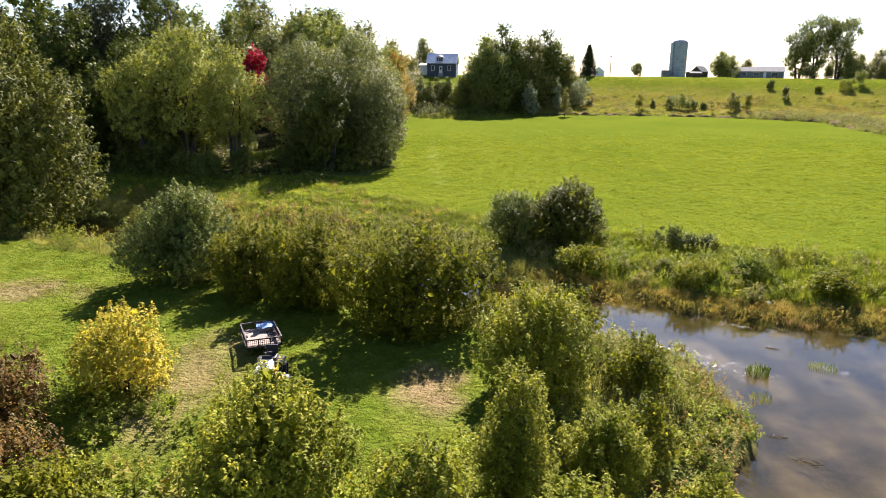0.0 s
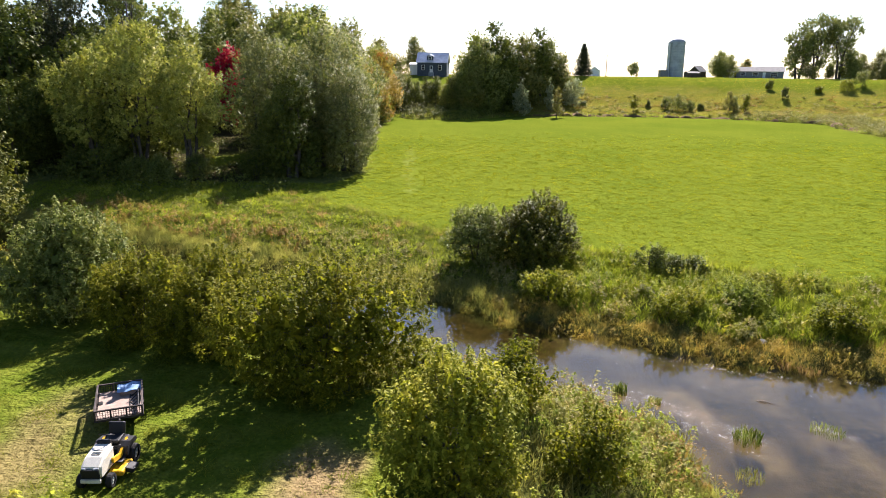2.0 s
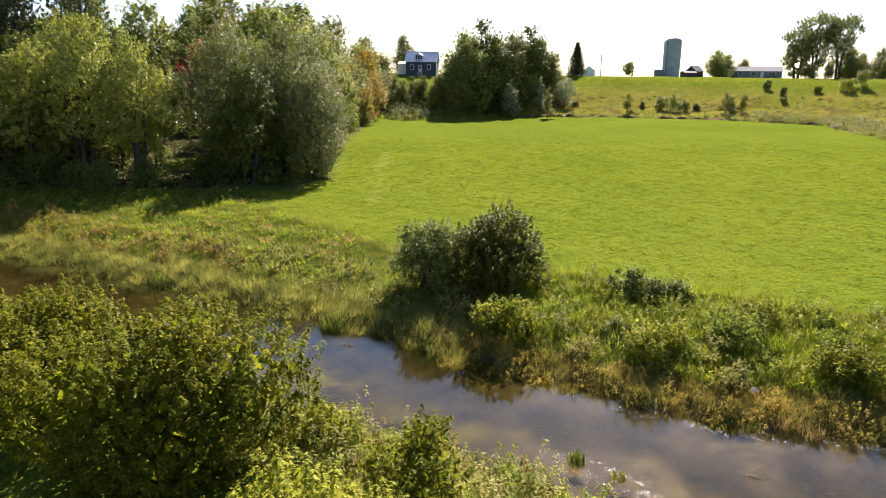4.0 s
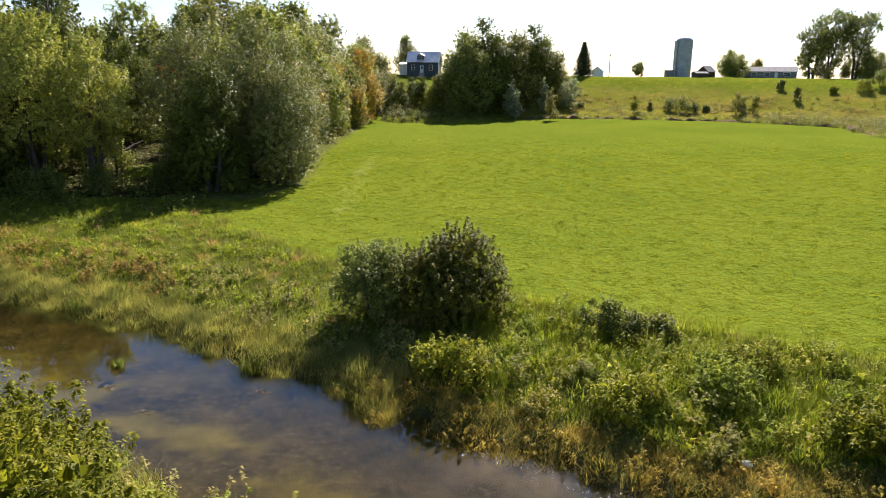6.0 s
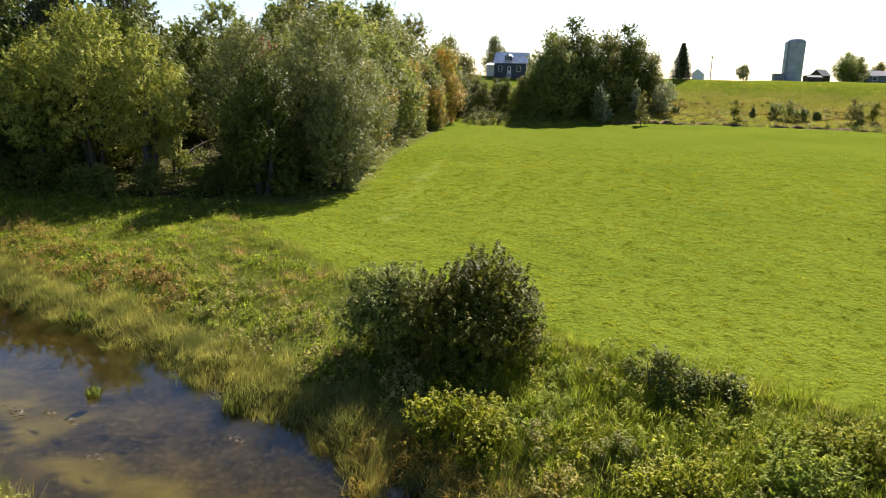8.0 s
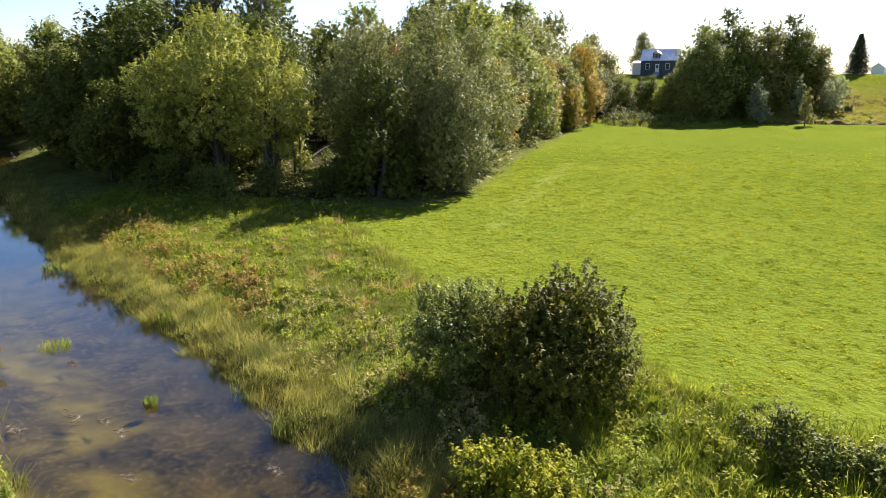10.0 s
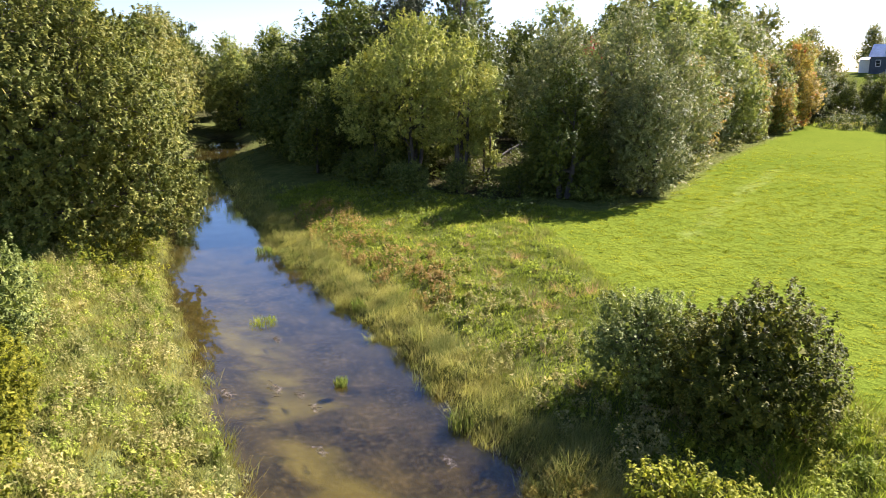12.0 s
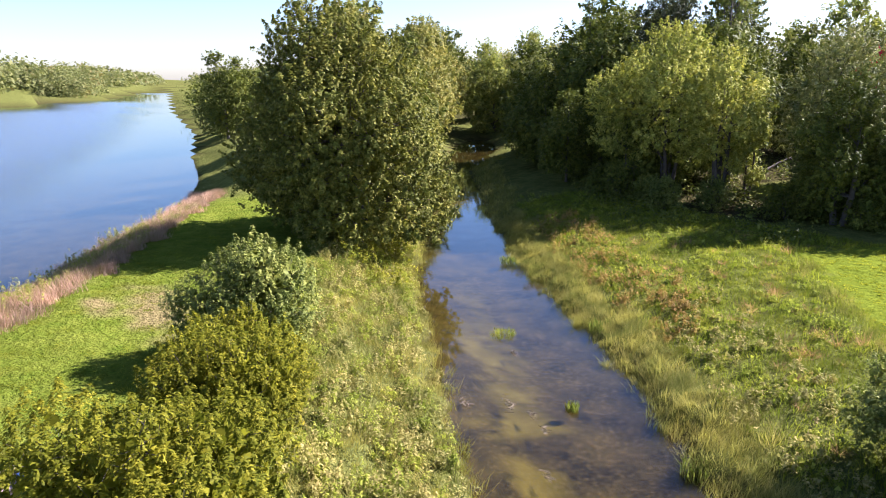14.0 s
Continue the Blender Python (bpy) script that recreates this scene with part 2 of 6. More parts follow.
L_FIRE = leaf_mat("orange_red_leaves", (0.10, 0.10, 0.02), (0.23, 0.20, 0.035), (0.36, 0.28, 0.05), (0.6, 0.07, 0.03), 0.3, 0.6, lift=1.4)
L_BLUE = leaf_mat("blue_green_leaves", (0.06, 0.085, 0.05), (0.16, 0.20, 0.11), (0.30, 0.34, 0.20), lift=1.7, through_light=0.5)
L_NEEDLE = leaf_mat("conifer_needles", (0.018, 0.027, 0.011), (0.045, 0.06, 0.023), (0.09, 0.11, 0.045), through_light=0.15)
L_GRASS = leaf_mat("long_grass_blades", (0.115, 0.135, 0.026), (0.205, 0.228, 0.052), (0.36, 0.36, 0.13), through_light=0.45, lift=1.06, gloss=0.0)
L_FIELD = leaf_mat("mown_field_blades", (0.12, 0.17, 0.010), (0.215, 0.265, 0.015), (0.32, 0.365, 0.03), (0.085, 0.135, 0.008), 1.9, 0.60, through_light=0.35, lift=1.05, gloss=0.0)
L_HILL = leaf_mat("hill_grass_blades", (0.13, 0.15, 0.02), (0.21, 0.22, 0.03), (0.31, 0.28, 0.06), through_light=0.5, lift=1.0, gloss=0.0)
L_LAWN = leaf_mat("lawn_blades", (0.06, 0.095, 0.008), (0.135, 0.18, 0.015), (0.25, 0.27, 0.04), through_light=0.5, lift=1.0, gloss=0.0)
L_DRY = leaf_mat("dry_straw_grass", (0.16, 0.115, 0.045), (0.31, 0.225, 0.095), (0.48, 0.37, 0.19), (0.14, 0.16, 0.03), 0.5, 0.5, through_light=0.45, lift=1.0, gloss=0.0)
L_GREEN = leaf_mat("lush_green_grass", (0.08, 0.13, 0.010), (0.17, 0.235, 0.02), (0.31, 0.35, 0.045), (0.22, 0.225, 0.04), 0.45, 0.62, through_light=0.5, lift=1.0, gloss=0.0)
L_PINK = leaf_mat("pinkish_seeding_grass", (0.17, 0.12, 0.07), (0.33, 0.25, 0.16), (0.5, 0.4, 0.28), (0.17, 0.20, 0.05), 0.4, 0.6, through_light=0.45, lift=1.0, gloss=0.0)
L_REED = leaf_mat("fresh_reed_blades", (0.08, 0.125, 0.02), (0.15, 0.21, 0.035), (0.25, 0.30, 0.07), through_light=0.5, lift=1.0)
# muted leaf colour takes in the haze over the distant shore
L_FAR = leaf_mat("distant_hazed_leaves", (0.05, 0.07, 0.02), (0.11, 0.14, 0.045), (0.19, 0.21, 0.08), (0.20, 0.14, 0.05), 0.05, 0.62, lift=1.15, gloss=0.04)
SOIL = solid_mat("eroded_dark_soil", (0.13, 0.085, 0.04), 0.95, scale=1.2, vary=0.5, bump=0.6, spec=0.02)
L_WEED = leaf_mat("mixed_weed_leaves", (0.045, 0.075, 0.008), (0.145, 0.195, 0.022), (0.32, 0.37, 0.065), (0.26, 0.26, 0.05), 0.6, 0.64, lift=1.45, through_light=0.48, gloss=0.04)
L_CREAM = leaf_mat("pale_cream_weed_leaves", (0.08, 0.10, 0.022), (0.215, 0.23, 0.058), (0.41, 0.39, 0.155), (0.26, 0.20, 0.08), 0.7, 0.62, lift=1.1, gloss=0.04)


# ---- the lie of the land ----
SOUTH_BANK = [(7.5, 14), (8.3, 17.2), (10.0, 19.6), (10.5, 21.2), (10.2, 23.2), (9.5, 25.6), (7.6, 27.2), (4, 28.8), (0.7, 30.3), (-0.8, 31.6), (-2.9, 32.7), (-7, 34.5),
              (-10.4, 36.4), (-13.9, 38.1), (-17.1, 39.4), (-20.5, 41.2), (-25, 44.4), (-33, 48.7), (-45, 57.3), (-55, 65.0), (-59.6, 67.5), (-72, 76.3), (-82, 84), (-95, 100)]
LAKE_SHORE = [(-1200, 300), (-700, 172), (-480, 127), (-330, 95), (-214, 71), (-132, 56.5), (-84, 44.3), (-67.6, 41), (-53.5, 36.6), (-43, 30.7), (-35.7, 26.2), (-28, 22),
              (-22, 16), (-15, 8), (-8, -1), (-2, -6), (3, 0), (6, 8)]
NORTH_BANK = [(-95, 100), (-80, 91), (-74, 87.5), (-63, 77.5), (-55.5, 69.2), (-40.5, 60), (-30.6, 54), (-23.6, 50), (-17.1, 46.9), (-12.7, 44.8), (-9.3, 43.6), (-6.5, 42), (-4.4, 40.9),
              (-2.1, 39.6), (0.5, 37.9), (2.9, 37), (4.5, 35.6), (7.5, 33.4), (10.4, 32.1), (12.1, 31), (14.1, 30.1), (18.4, 29.5), (26, 27.4), (45, 21), (100, 6), (400, -60), (3000, -300)]
PENINSULA = SOUTH_BANK + LAKE_SHORE
NORTH_LAND = NORTH_BANK + [(3000, 3000), (-3000, 3000), (-3000, 700), (-1200, 300)]
FAR_SHORE = [(-200, -260), (-285, -50), (-300, 5), (-323, 26), (-384, 50), (-410, 78), (-500, 98), (-612, 130), (-640, 146), (-800, 176), (-1050, 230), (-3000, 650), (-3000, -260)]
SCARP = [(110, 40), (88, 62), (74, 84), (66, 106), (67.5, 122), (70.5, 140), (56, 151), (34, 155), (13, 151.5), (2.8, 137), (-7, 138), (-11, 148), (-40, 140), (-90, 130), (-160, 150), (-420, 220), (-3000, 800)]
HILL = SCARP + [(-3000, 3000), (3000, 3000), (3000, 0)]
FIELD = [(-9.3, 58.3), (-5.6, 54.4), (0.9, 47.9), (5, 45.4), (8.9, 43.4), (11.4, 41.8), (16, 39.9), (20.4, 37.4), (24, 37.8), (45, 34), (100, 30)] + SCARP[1:11] + [(-12, 150), (-10.2, 118), (-8.8, 93), (-5.8, 70)]


def away(x, y, poly):
    """Signed distance to a closed outline: plus inside, minus outside."""
    x, y = np.asarray(x, float), np.asarray(y, float)
    d2, inside = np.full(x.shape, 1e12), np.zeros(x.shape, bool)
    for (ax, ay), (bx, by) in zip(poly, poly[1:] + poly[:1]):
        ex, ey = bx - ax, by - ay
        t = np.clip(((x - ax) * ex + (y - ay) * ey) / (ex * ex + ey * ey + 1e-9), 0, 1)
        d2 = np.minimum(d2, (x - ax - t * ex) ** 2 + (y - ay - t * ey) ** 2)
        if ay != by:
            inside ^= ((ay > y) != (by > y)) & (x < ex * (y - ay) / (by - ay) + ax)
    return np.where(inside, 1, -1) * np.sqrt(d2)


def off_line(x, y, line):
    """Distance to an open line of points."""
    d2 = np.full(np.shape(x), 1e12)
    for (ax, ay), (bx, by) in zip(line, line[1:]):
        ex, ey = bx - ax, by - ay
        t = np.clip(((x - ax) * ex + (y - ay) * ey) / (ex * ex + ey * ey), 0, 1)
        d2 = np.minimum(d2, (x - ax - t * ex) ** 2 + (y - ay - t * ey) ** 2)
    return np.sqrt(d2)


BED_LINE = [(-24, 46.5), (-15, 41.5), (-9, 37.8), (-3.2, 34.8), (2.0, 33.2), (7, 30.6)]


def smooth(a, b, v):
    t = np.clip((v - a) / (b - a), 0, 1)
    return t * t * (3 - 2 * t)


def waves(x, y, s, seed=0):
    """Cheap rolling noise in about -1..1, with a wavelength of about s metres."""
    r = np.random.RandomState(seed)
    v = 0
    for k in range(6):
        a, p = r.uniform(0, 6.28), r.uniform(0, 6.28)
        f = 6.28 / s * r.uniform(0.6, 1.7)
        v = v + np.sin(f * (x * math.cos(a) + y * math.sin(a)) + p + 1.3 * np.sin(0.37 * f * (y * math.cos(a) - x * math.sin(a)) + 2 * p))
    return v / 3.2


def shore(x, y):
    """Distances inland from the water: peninsula, north side, far side; shores are nibbled by small waves."""
    k = (0.35 * waves(x, y, 2.6, 3) + 0.2 * waves(x, y, 0.9, 4)) * smooth(75, 40, np.hypot(x, y - 30))
    return away(x, y, PENINSULA) + k, away(x, y, NORTH_LAND) + k, away(x, y, FAR_SHORE)


def height(x, y):
    x, y = np.asarray(x, float), np.asarray(y, float)
    dp, dn, df = shore(x, y)
    s = away(x, y, HILL)
    hp = -0.09 + 0.49 * smooth(0, 1, dp) + 1.45 * smooth(0.8, 5.5, dp) + 0.06 * waves(x, y, 4, 5)
    up = np.clip((y - 45) / 105, 0, 1)
    hn = -0.09 + 0.49 * smooth(0, 1.2, dn) + 0.55 * smooth(1, 5, dn) + 0.4 * smooth(4, 10, dn) + 1.1 * up + 0.05 * waves(x, y, 5, 6) * smooth(0, 3, dn)
    hn = hn + 0.5 * smooth(0, 1.0, s) + 7.5 * smooth(0, 44, s) * (1 - 0.75 * smooth(100, 150, x) * smooth(240, 215, y)) + 0.25 * waves(x, y, 18, 7) * smooth(0, 12, s) * (1 - smooth(40, 60, s))
    west = smooth(-250, -900, x)
    hn = hn + 12 * west * smooth(0, 260, dn)
    hf = -0.09 + 1.8 * smooth(0, 6, df) + 9 * smooth(12, 70, df) + 14 * smooth(250, 700, df) + 1.2 * waves(x, y, 90, 8) * smooth(10, 60, df)
    bed = -0.1 - 0.28 * smooth(0, 2.2, -np.maximum(dp, dn)) - 0.5 * smooth(3.5, 12, -np.maximum(dp, dn)) - 3 * smooth(9, 40, -np.maximum(np.maximum(dp, dn), df))
    bed = bed + 0.05 * waves(x, y, 3, 9)
    h = np.where(dp > 0, hp, -99)
    h = np.maximum(h, np.where(dn > 0, hn, -99))
    h = np.maximum(h, np.where(df > 0, hf, -99))
    return np.where(h < -50, bed, h)


def at(x, y):
    return float(height(np.array([x]), np.array([y]))[0])


def mesh_np(name, V, F):
    """A mesh from an array of places and an array of faces with equal corner counts."""
    me = bpy.data.meshes.new(name)
    V, F = np.asarray(V, np.float32), np.asarray(F, np.int32)
    k = F.shape[1]
    me.vertices.add(len(V)), me.loops.add(F.size), me.polygons.add(len(F))
    me.vertices.foreach_set("co", V.ravel())
    me.loops.foreach_set("vertex_index", F.ravel())
    me.polygons.foreach_set("loop_start", np.arange(0, F.size, k, dtype=np.int32))
    me.update(calc_edges=True)
    return me


def steps(lo, hi, fine, reach, grow=1.16):
    """Grid lines: even from lo to hi, then wider and wider out to the reach."""
    mid = list(np.arange(lo, hi + fine / 2, fine))
    a, b, d = [], [], fine
    while (b[-1] if b else mid[-1]) < reach:
        d *= grow
        b.append((b[-1] if b else mid[-1]) + d)
    d = fine
    while (a[-1] if a else mid[0]) > -reach:
        d *= grow
        a.append((a[-1] if a else mid[0]) - d)
    return np.array(a[::-1] + mid + b)


def build_ground():
    xs, ys = steps(-34, 30, 0.4, 2800), steps(8, 62, 0.4, 2800)
    xs = np.unique(np.concatenate([xs, np.arange(-86, -34, 1.0), np.arange(32, 120, 3.0)]))
    ys = np.unique(np.concatenate([ys, np.arange(134, 160, 1.1), np.arange(160, 205, 2.5), np.arange(84, 134, 2.5)]))
    X, Y = np.meshgrid(xs, ys)
    x, y = X.ravel(), Y.ravel()
    z = height(x, y)
    dp, dn, df = shore(x, y)
    inland = np.maximum(np.maximum(dp, dn), df)
    fld = away(x, y, FIELD)
    hl = away(x, y, HILL)
    z = z + 0.035 * waves(x, y, 1.1, 11) * smooth(0, 1, fld) * smooth(0.5, 2, inland)
    nx, ny = len(xs), len(ys)
    i = np.arange(nx * ny).reshape(ny, nx)
    F = np.stack([i[:-1, :-1], i[:-1, 1:], i[1:, 1:], i[1:, :-1]], -1).reshape(-1, 4)
    me = mesh_np("ground", np.stack([x, y, z], 1), F)
    w = waves(x, y, 2.2, 12)
    zones = {
        "field": np.maximum(smooth(1.2, 0.7, np.hypot((x + 21) / 2.0, (y - 78) / 5) + 0.2 * w), np.maximum(smooth(-0.4, 0.5, fld + 0.35 * w) * (1 - smooth(-1, 2, hl)), smooth(20, 30, hl + 3 * w) * smooth(-14, -6, x))),
        "lawn": smooth(4.2, 5.6, dp + 0.8 * w) * smooth(-46, -40, x),
        "hill": smooth(-1, 2, hl + w) * smooth(-14, -6, x) * (1 - smooth(20, 30, hl + 3 * w)),
        "dirt": np.maximum.reduce([smooth(1.35, 0.5, np.hypot((x - 0.4) / 1.0, (y - 19.2) / 1.5) + 0.25 * w),
                                   0.7 * smooth(1.6, 0.4, np.hypot((x + 6.6) / 1.2, (y - 19.5) / 3.2) + 0.3 * w),
                                   0.75 * smooth(1.4, 0.4, np.hypot((x + 17.5) / 3.5, (y - 27.5) / 1.3) + 0.3 * w),
                                   0.8 * smooth(1.4, 0.4, np.hypot((x + 19.4) / 1.3, (y - 25.6) / 0.6) + 0.3 * w),
                                   smooth(1.3, 0.6, np.hypot((x + 24) / 4, (y - 54.5) / 1.2) + 0.3 * w),
                                   0.8 * smooth(1.3, 0.4, np.hypot((x + 5) / 1.0, (y - 10.5) / 1.2) + 0.3 * w)]),
        "mud": smooth(0.14, 0.02, z),
        # dark floor painted where the grove shades the ground, sparing the sunlit clearing
        "litter_shade": smooth(-13.0, -15.5, x + 0.05 * (y - 60) + w) * smooth(59, 62.5, y + 0.45 * (x + 15) * (x < -15) + 1.2 * w) * smooth(3, 6, dn) * smooth(-160, -120, x) * (1 - smooth(1.5, 0.8, np.hypot((x + 21) / 2.5, (y - 78) / 6) + 0.2 * w)),
        "olive": smooth(0.0, -0.12, z) * smooth(0.9, 0.2, off_line(x, y, BED_LINE) + 0.9 * waves(x, y, 3.5, 15) + 0.4 * waves(x, y, 1.0, 16)) * smooth(-26, -8, x),
        "track": smooth(0.6, 0.15, off_line(x, y, [(-3.3, 94), (-2.4, 80), (-1.6, 68), (-0.6, 59)]) + 0.35 * w) * smooth(-0.6, 0.5, waves(x, y, 4, 18)),
        "silt": smooth(0.05, -0.05, z) * smooth(4, 11, x + 0.3 * (34 - y)) * smooth(60, 30, x) * smooth(-0.6, 0.5, waves(x, y, 4, 14)),
    }
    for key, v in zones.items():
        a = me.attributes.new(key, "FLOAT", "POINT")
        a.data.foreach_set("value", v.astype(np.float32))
    me.polygons.foreach_set("use_smooth", np.ones(len(F), bool))
    me.materials.append(GROUND)
    return tagged(new("ground", me), "rolling meadow, banks and muddy stream bed", "ground", kind="structure")


build_ground()
wxs, wys = steps(-40, 40, 4, 2800, 1.3), steps(0, 60, 4, 2800, 1.3)
WX, WY = np.meshgrid(wxs, wys)
wi = np.arange(WX.size).reshape(WX.shape)
water_me = mesh_np("water", np.stack([WX.ravel(), WY.ravel(), 0 * WX.ravel()], 1), np.stack([wi[:-1, :-1], wi[:-1, 1:], wi[1:, 1:], wi[1:, :-1]], -1).reshape(-1, 4))
_wd = shore(WX.ravel(), WY.ravel())
_wo = smooth(8, 22, -np.maximum(np.maximum(_wd[0], _wd[1]), _wd[2]))
water_me.attributes.new("open", "FLOAT", "POINT").data.foreach_set("value", _wo.astype(np.float32))
water_me.materials.append(WATER)
tagged(new("water", water_me), "calm brown stream water opening into a blue lake", "water", kind="structure")


# ---- plants ----
def tube(path, radii, sides=6):
    """A tapering limb along a path."""
    path, radii = np.asarray(path, float), np.asarray(radii, float)
    d = np.gradient(path, axis=0)
    d /= np.linalg.norm(d, axis=1, keepdims=True) + 1e-9
    ref = np.array([0.31, 0.95, 0.05]) if abs(d[0][2]) > 0.8 else np.array([0, 0, 1.0])
    u = np.cross(d, ref)
    u /= np.linalg.norm(u, axis=1, keepdims=True) + 1e-9
    v = np.cross(d, u)
    a = np.arange(sides) * 2 * math.pi / sides
    ring = path[:, None] + radii[:, None, None] * (np.cos(a)[None, :, None] * u[:, None] + np.sin(a)[None, :, None] * v[:, None])
    V = ring.reshape(-1, 3)
    k = len(path)
    i = np.arange(k * sides).reshape(k, sides)
    j = np.roll(i, -1, 1)
    F = np.stack([i[:-1], j[:-1], j[1:], i[1:]], -1).reshape(-1, 4)
    return V, F


def joined(pieces):
    Vs, Fs, n = [], [], 0
    for V, F in pieces:
        Vs.append(V), Fs.append(F + n)
        n += len(V)
    return np.concatenate(Vs), np.concatenate(Fs)


def unit(v):
    return v / (np.linalg.norm(v, axis=-1, keepdims=True) + 1e-9)


def leaves(rng, C, N, length, width, droop=0.0, jitter=0.5, fold=0.15, tri=False):
    """Folded leaf quads, or plain pointed leaves, at the places C, facing about along N."""
    n = len(C)
    N = unit(N + jitter * rng.normal(size=(n, 3)))
    U = unit(np.cross(N, rng.normal(size=(n, 3))))
    if droop:
        U = unit(U + np.array([0, 0, -droop]))
        N = unit(np.cross(U, np.cross(N, U)))
    W = np.cross(N, U)
    s = rng.uniform(0.65, 1.35, (n, 1))
    L, B = U * s * length / 2, W * s * width / 2
    if tri:
        return np.stack([C - 0.8 * L - B, C - 0.8 * L + B, C + L], 1).reshape(-1, 3), np.arange(3 * n).reshape(n, 3)
    fo = N * s * width * fold
    V = np.stack([C - L, C + B + fo - 0.1 * L, C + L, C - B + fo - 0.1 * L], 1).reshape(-1, 3)
    F = np.arange(4 * n).reshape(n, 4)
    return V, F


def lobes_for(rng, R, H, base, form, n, fat=(0.34, 0.52)):
    """Rounded masses that make up a crown: rows of x, y, z, radius; H the height, base where the crown begins."""
    out = []
    span = H - base
    for k in range(n):
        f = (k + rng.uniform(0.1, 0.9)) / n
        if form == "cone":
            w = R * (1.0 - 0.88 * f)
        elif form == "egg":
            w = R * math.sqrt(max(0.05, 1 - (1.75 * f - 0.55) ** 2 / 1.5))
        elif form == "vase":
            w = R * (0.5 + 0.55 * f ** 0.7)
        elif form == "column":
            w = R * (0.95 - 0.5 * f * f)
        else:
            w = R * math.sqrt(max(0.08, 1 - (1.7 * f - 0.75) ** 2))
        a = k * 2.4 + rng.uniform(-0.6, 0.6)
        r = w * rng.uniform(*fat) if form != "cone" else max(0.3, w * 0.62)
        off = max(0.0, w - r) * rng.uniform(0.75, 1.05)
        z = base + r * 0.6 + f * (span - 1.3 * r)
        out.append((off * math.cos(a), off * math.sin(a), z, r))
    out.append((0, 0, base + span * 0.5, R * 0.5))
    if form != "cone":
        out.append((0.1 * R, 0, H - 0.36 * R, 0.36 * R))
    return np.array(out)


def part(name, data, material, parent, label="", m=None):
    """Links a mesh or a bmesh as one object under a thing or a part."""
    if isinstance(data, bmesh.types.BMesh):
        bm, data = data, bpy.data.meshes.new(name)
        bm.to_mesh(data)
        bm.free()
    if not data.materials:
        data.materials.append(material)
    ob = new(name, data)
    ob.parent = parent
    if m is not None:
        ob.matrix_local = m
    return tagged(ob, label)


def sprays(rng, C, D, per, length, leaf, wide, lift=0.8, droop=0.3, tri=False, slim=0.36, loose=0.3):
    """Leafy shoots: each rises from its place C about along D and upwards, set all round with leaves that hang a little outwards."""
    n = len(C)
    up = np.array([0, 0, 1.0])
    A = unit(0.5 * D + lift * up + 0.25 * rng.normal(size=(n, 3)))
    E1 = unit(np.cross(A, rng.normal(size=(n, 3))))
    E2 = np.cross(A, E1)
    A, E1, E2 = [np.repeat(q, per, 0) for q in (A, E1, E2)]
    k = n * per
    l_ = np.repeat(length * rng.uniform(0.6, 1.4, n), per)[:, None]
    s = rng.uniform(size=(k, 1)) ** 0.7
    a = rng.uniform(0, 6.283, (k, 1))
    out = np.cos(a) * E1 + np.sin(a) * E2
    P = np.repeat(C, per, 0) + A * (s - 0.7) * l_ + out * slim * l_ * (1.08 - 0.8 * s) * rng.uniform(0.45, 1.15, (k, 1))
    N = unit(0.4 * out + 0.7 * A + 0.35 * up + loose * rng.normal(size=(k, 3)))
    U = out - droop * up + 0.3 * rng.normal(size=(k, 3))
    U = unit(U - N * np.sum(U * N, 1, keepdims=True))
    W = np.cross(N, U)
    g = rng.uniform(0.7, 1.3, (k, 1))
    L, B = U * g * leaf / 2, W * g * wide / 2
    if tri:
        return np.stack([P - 0.8 * L - B, P - 0.8 * L + B, P + L], 1).reshape(-1, 3), np.arange(3 * k).reshape(k, 3)
    fo = N * g * wide * 0.15
    return np.stack([P - L, P + B + fo - 0.15 * L, P + L, P - B + fo - 0.15 * L], 1).reshape(-1, 3), np.arange(4 * k).reshape(k, 4)


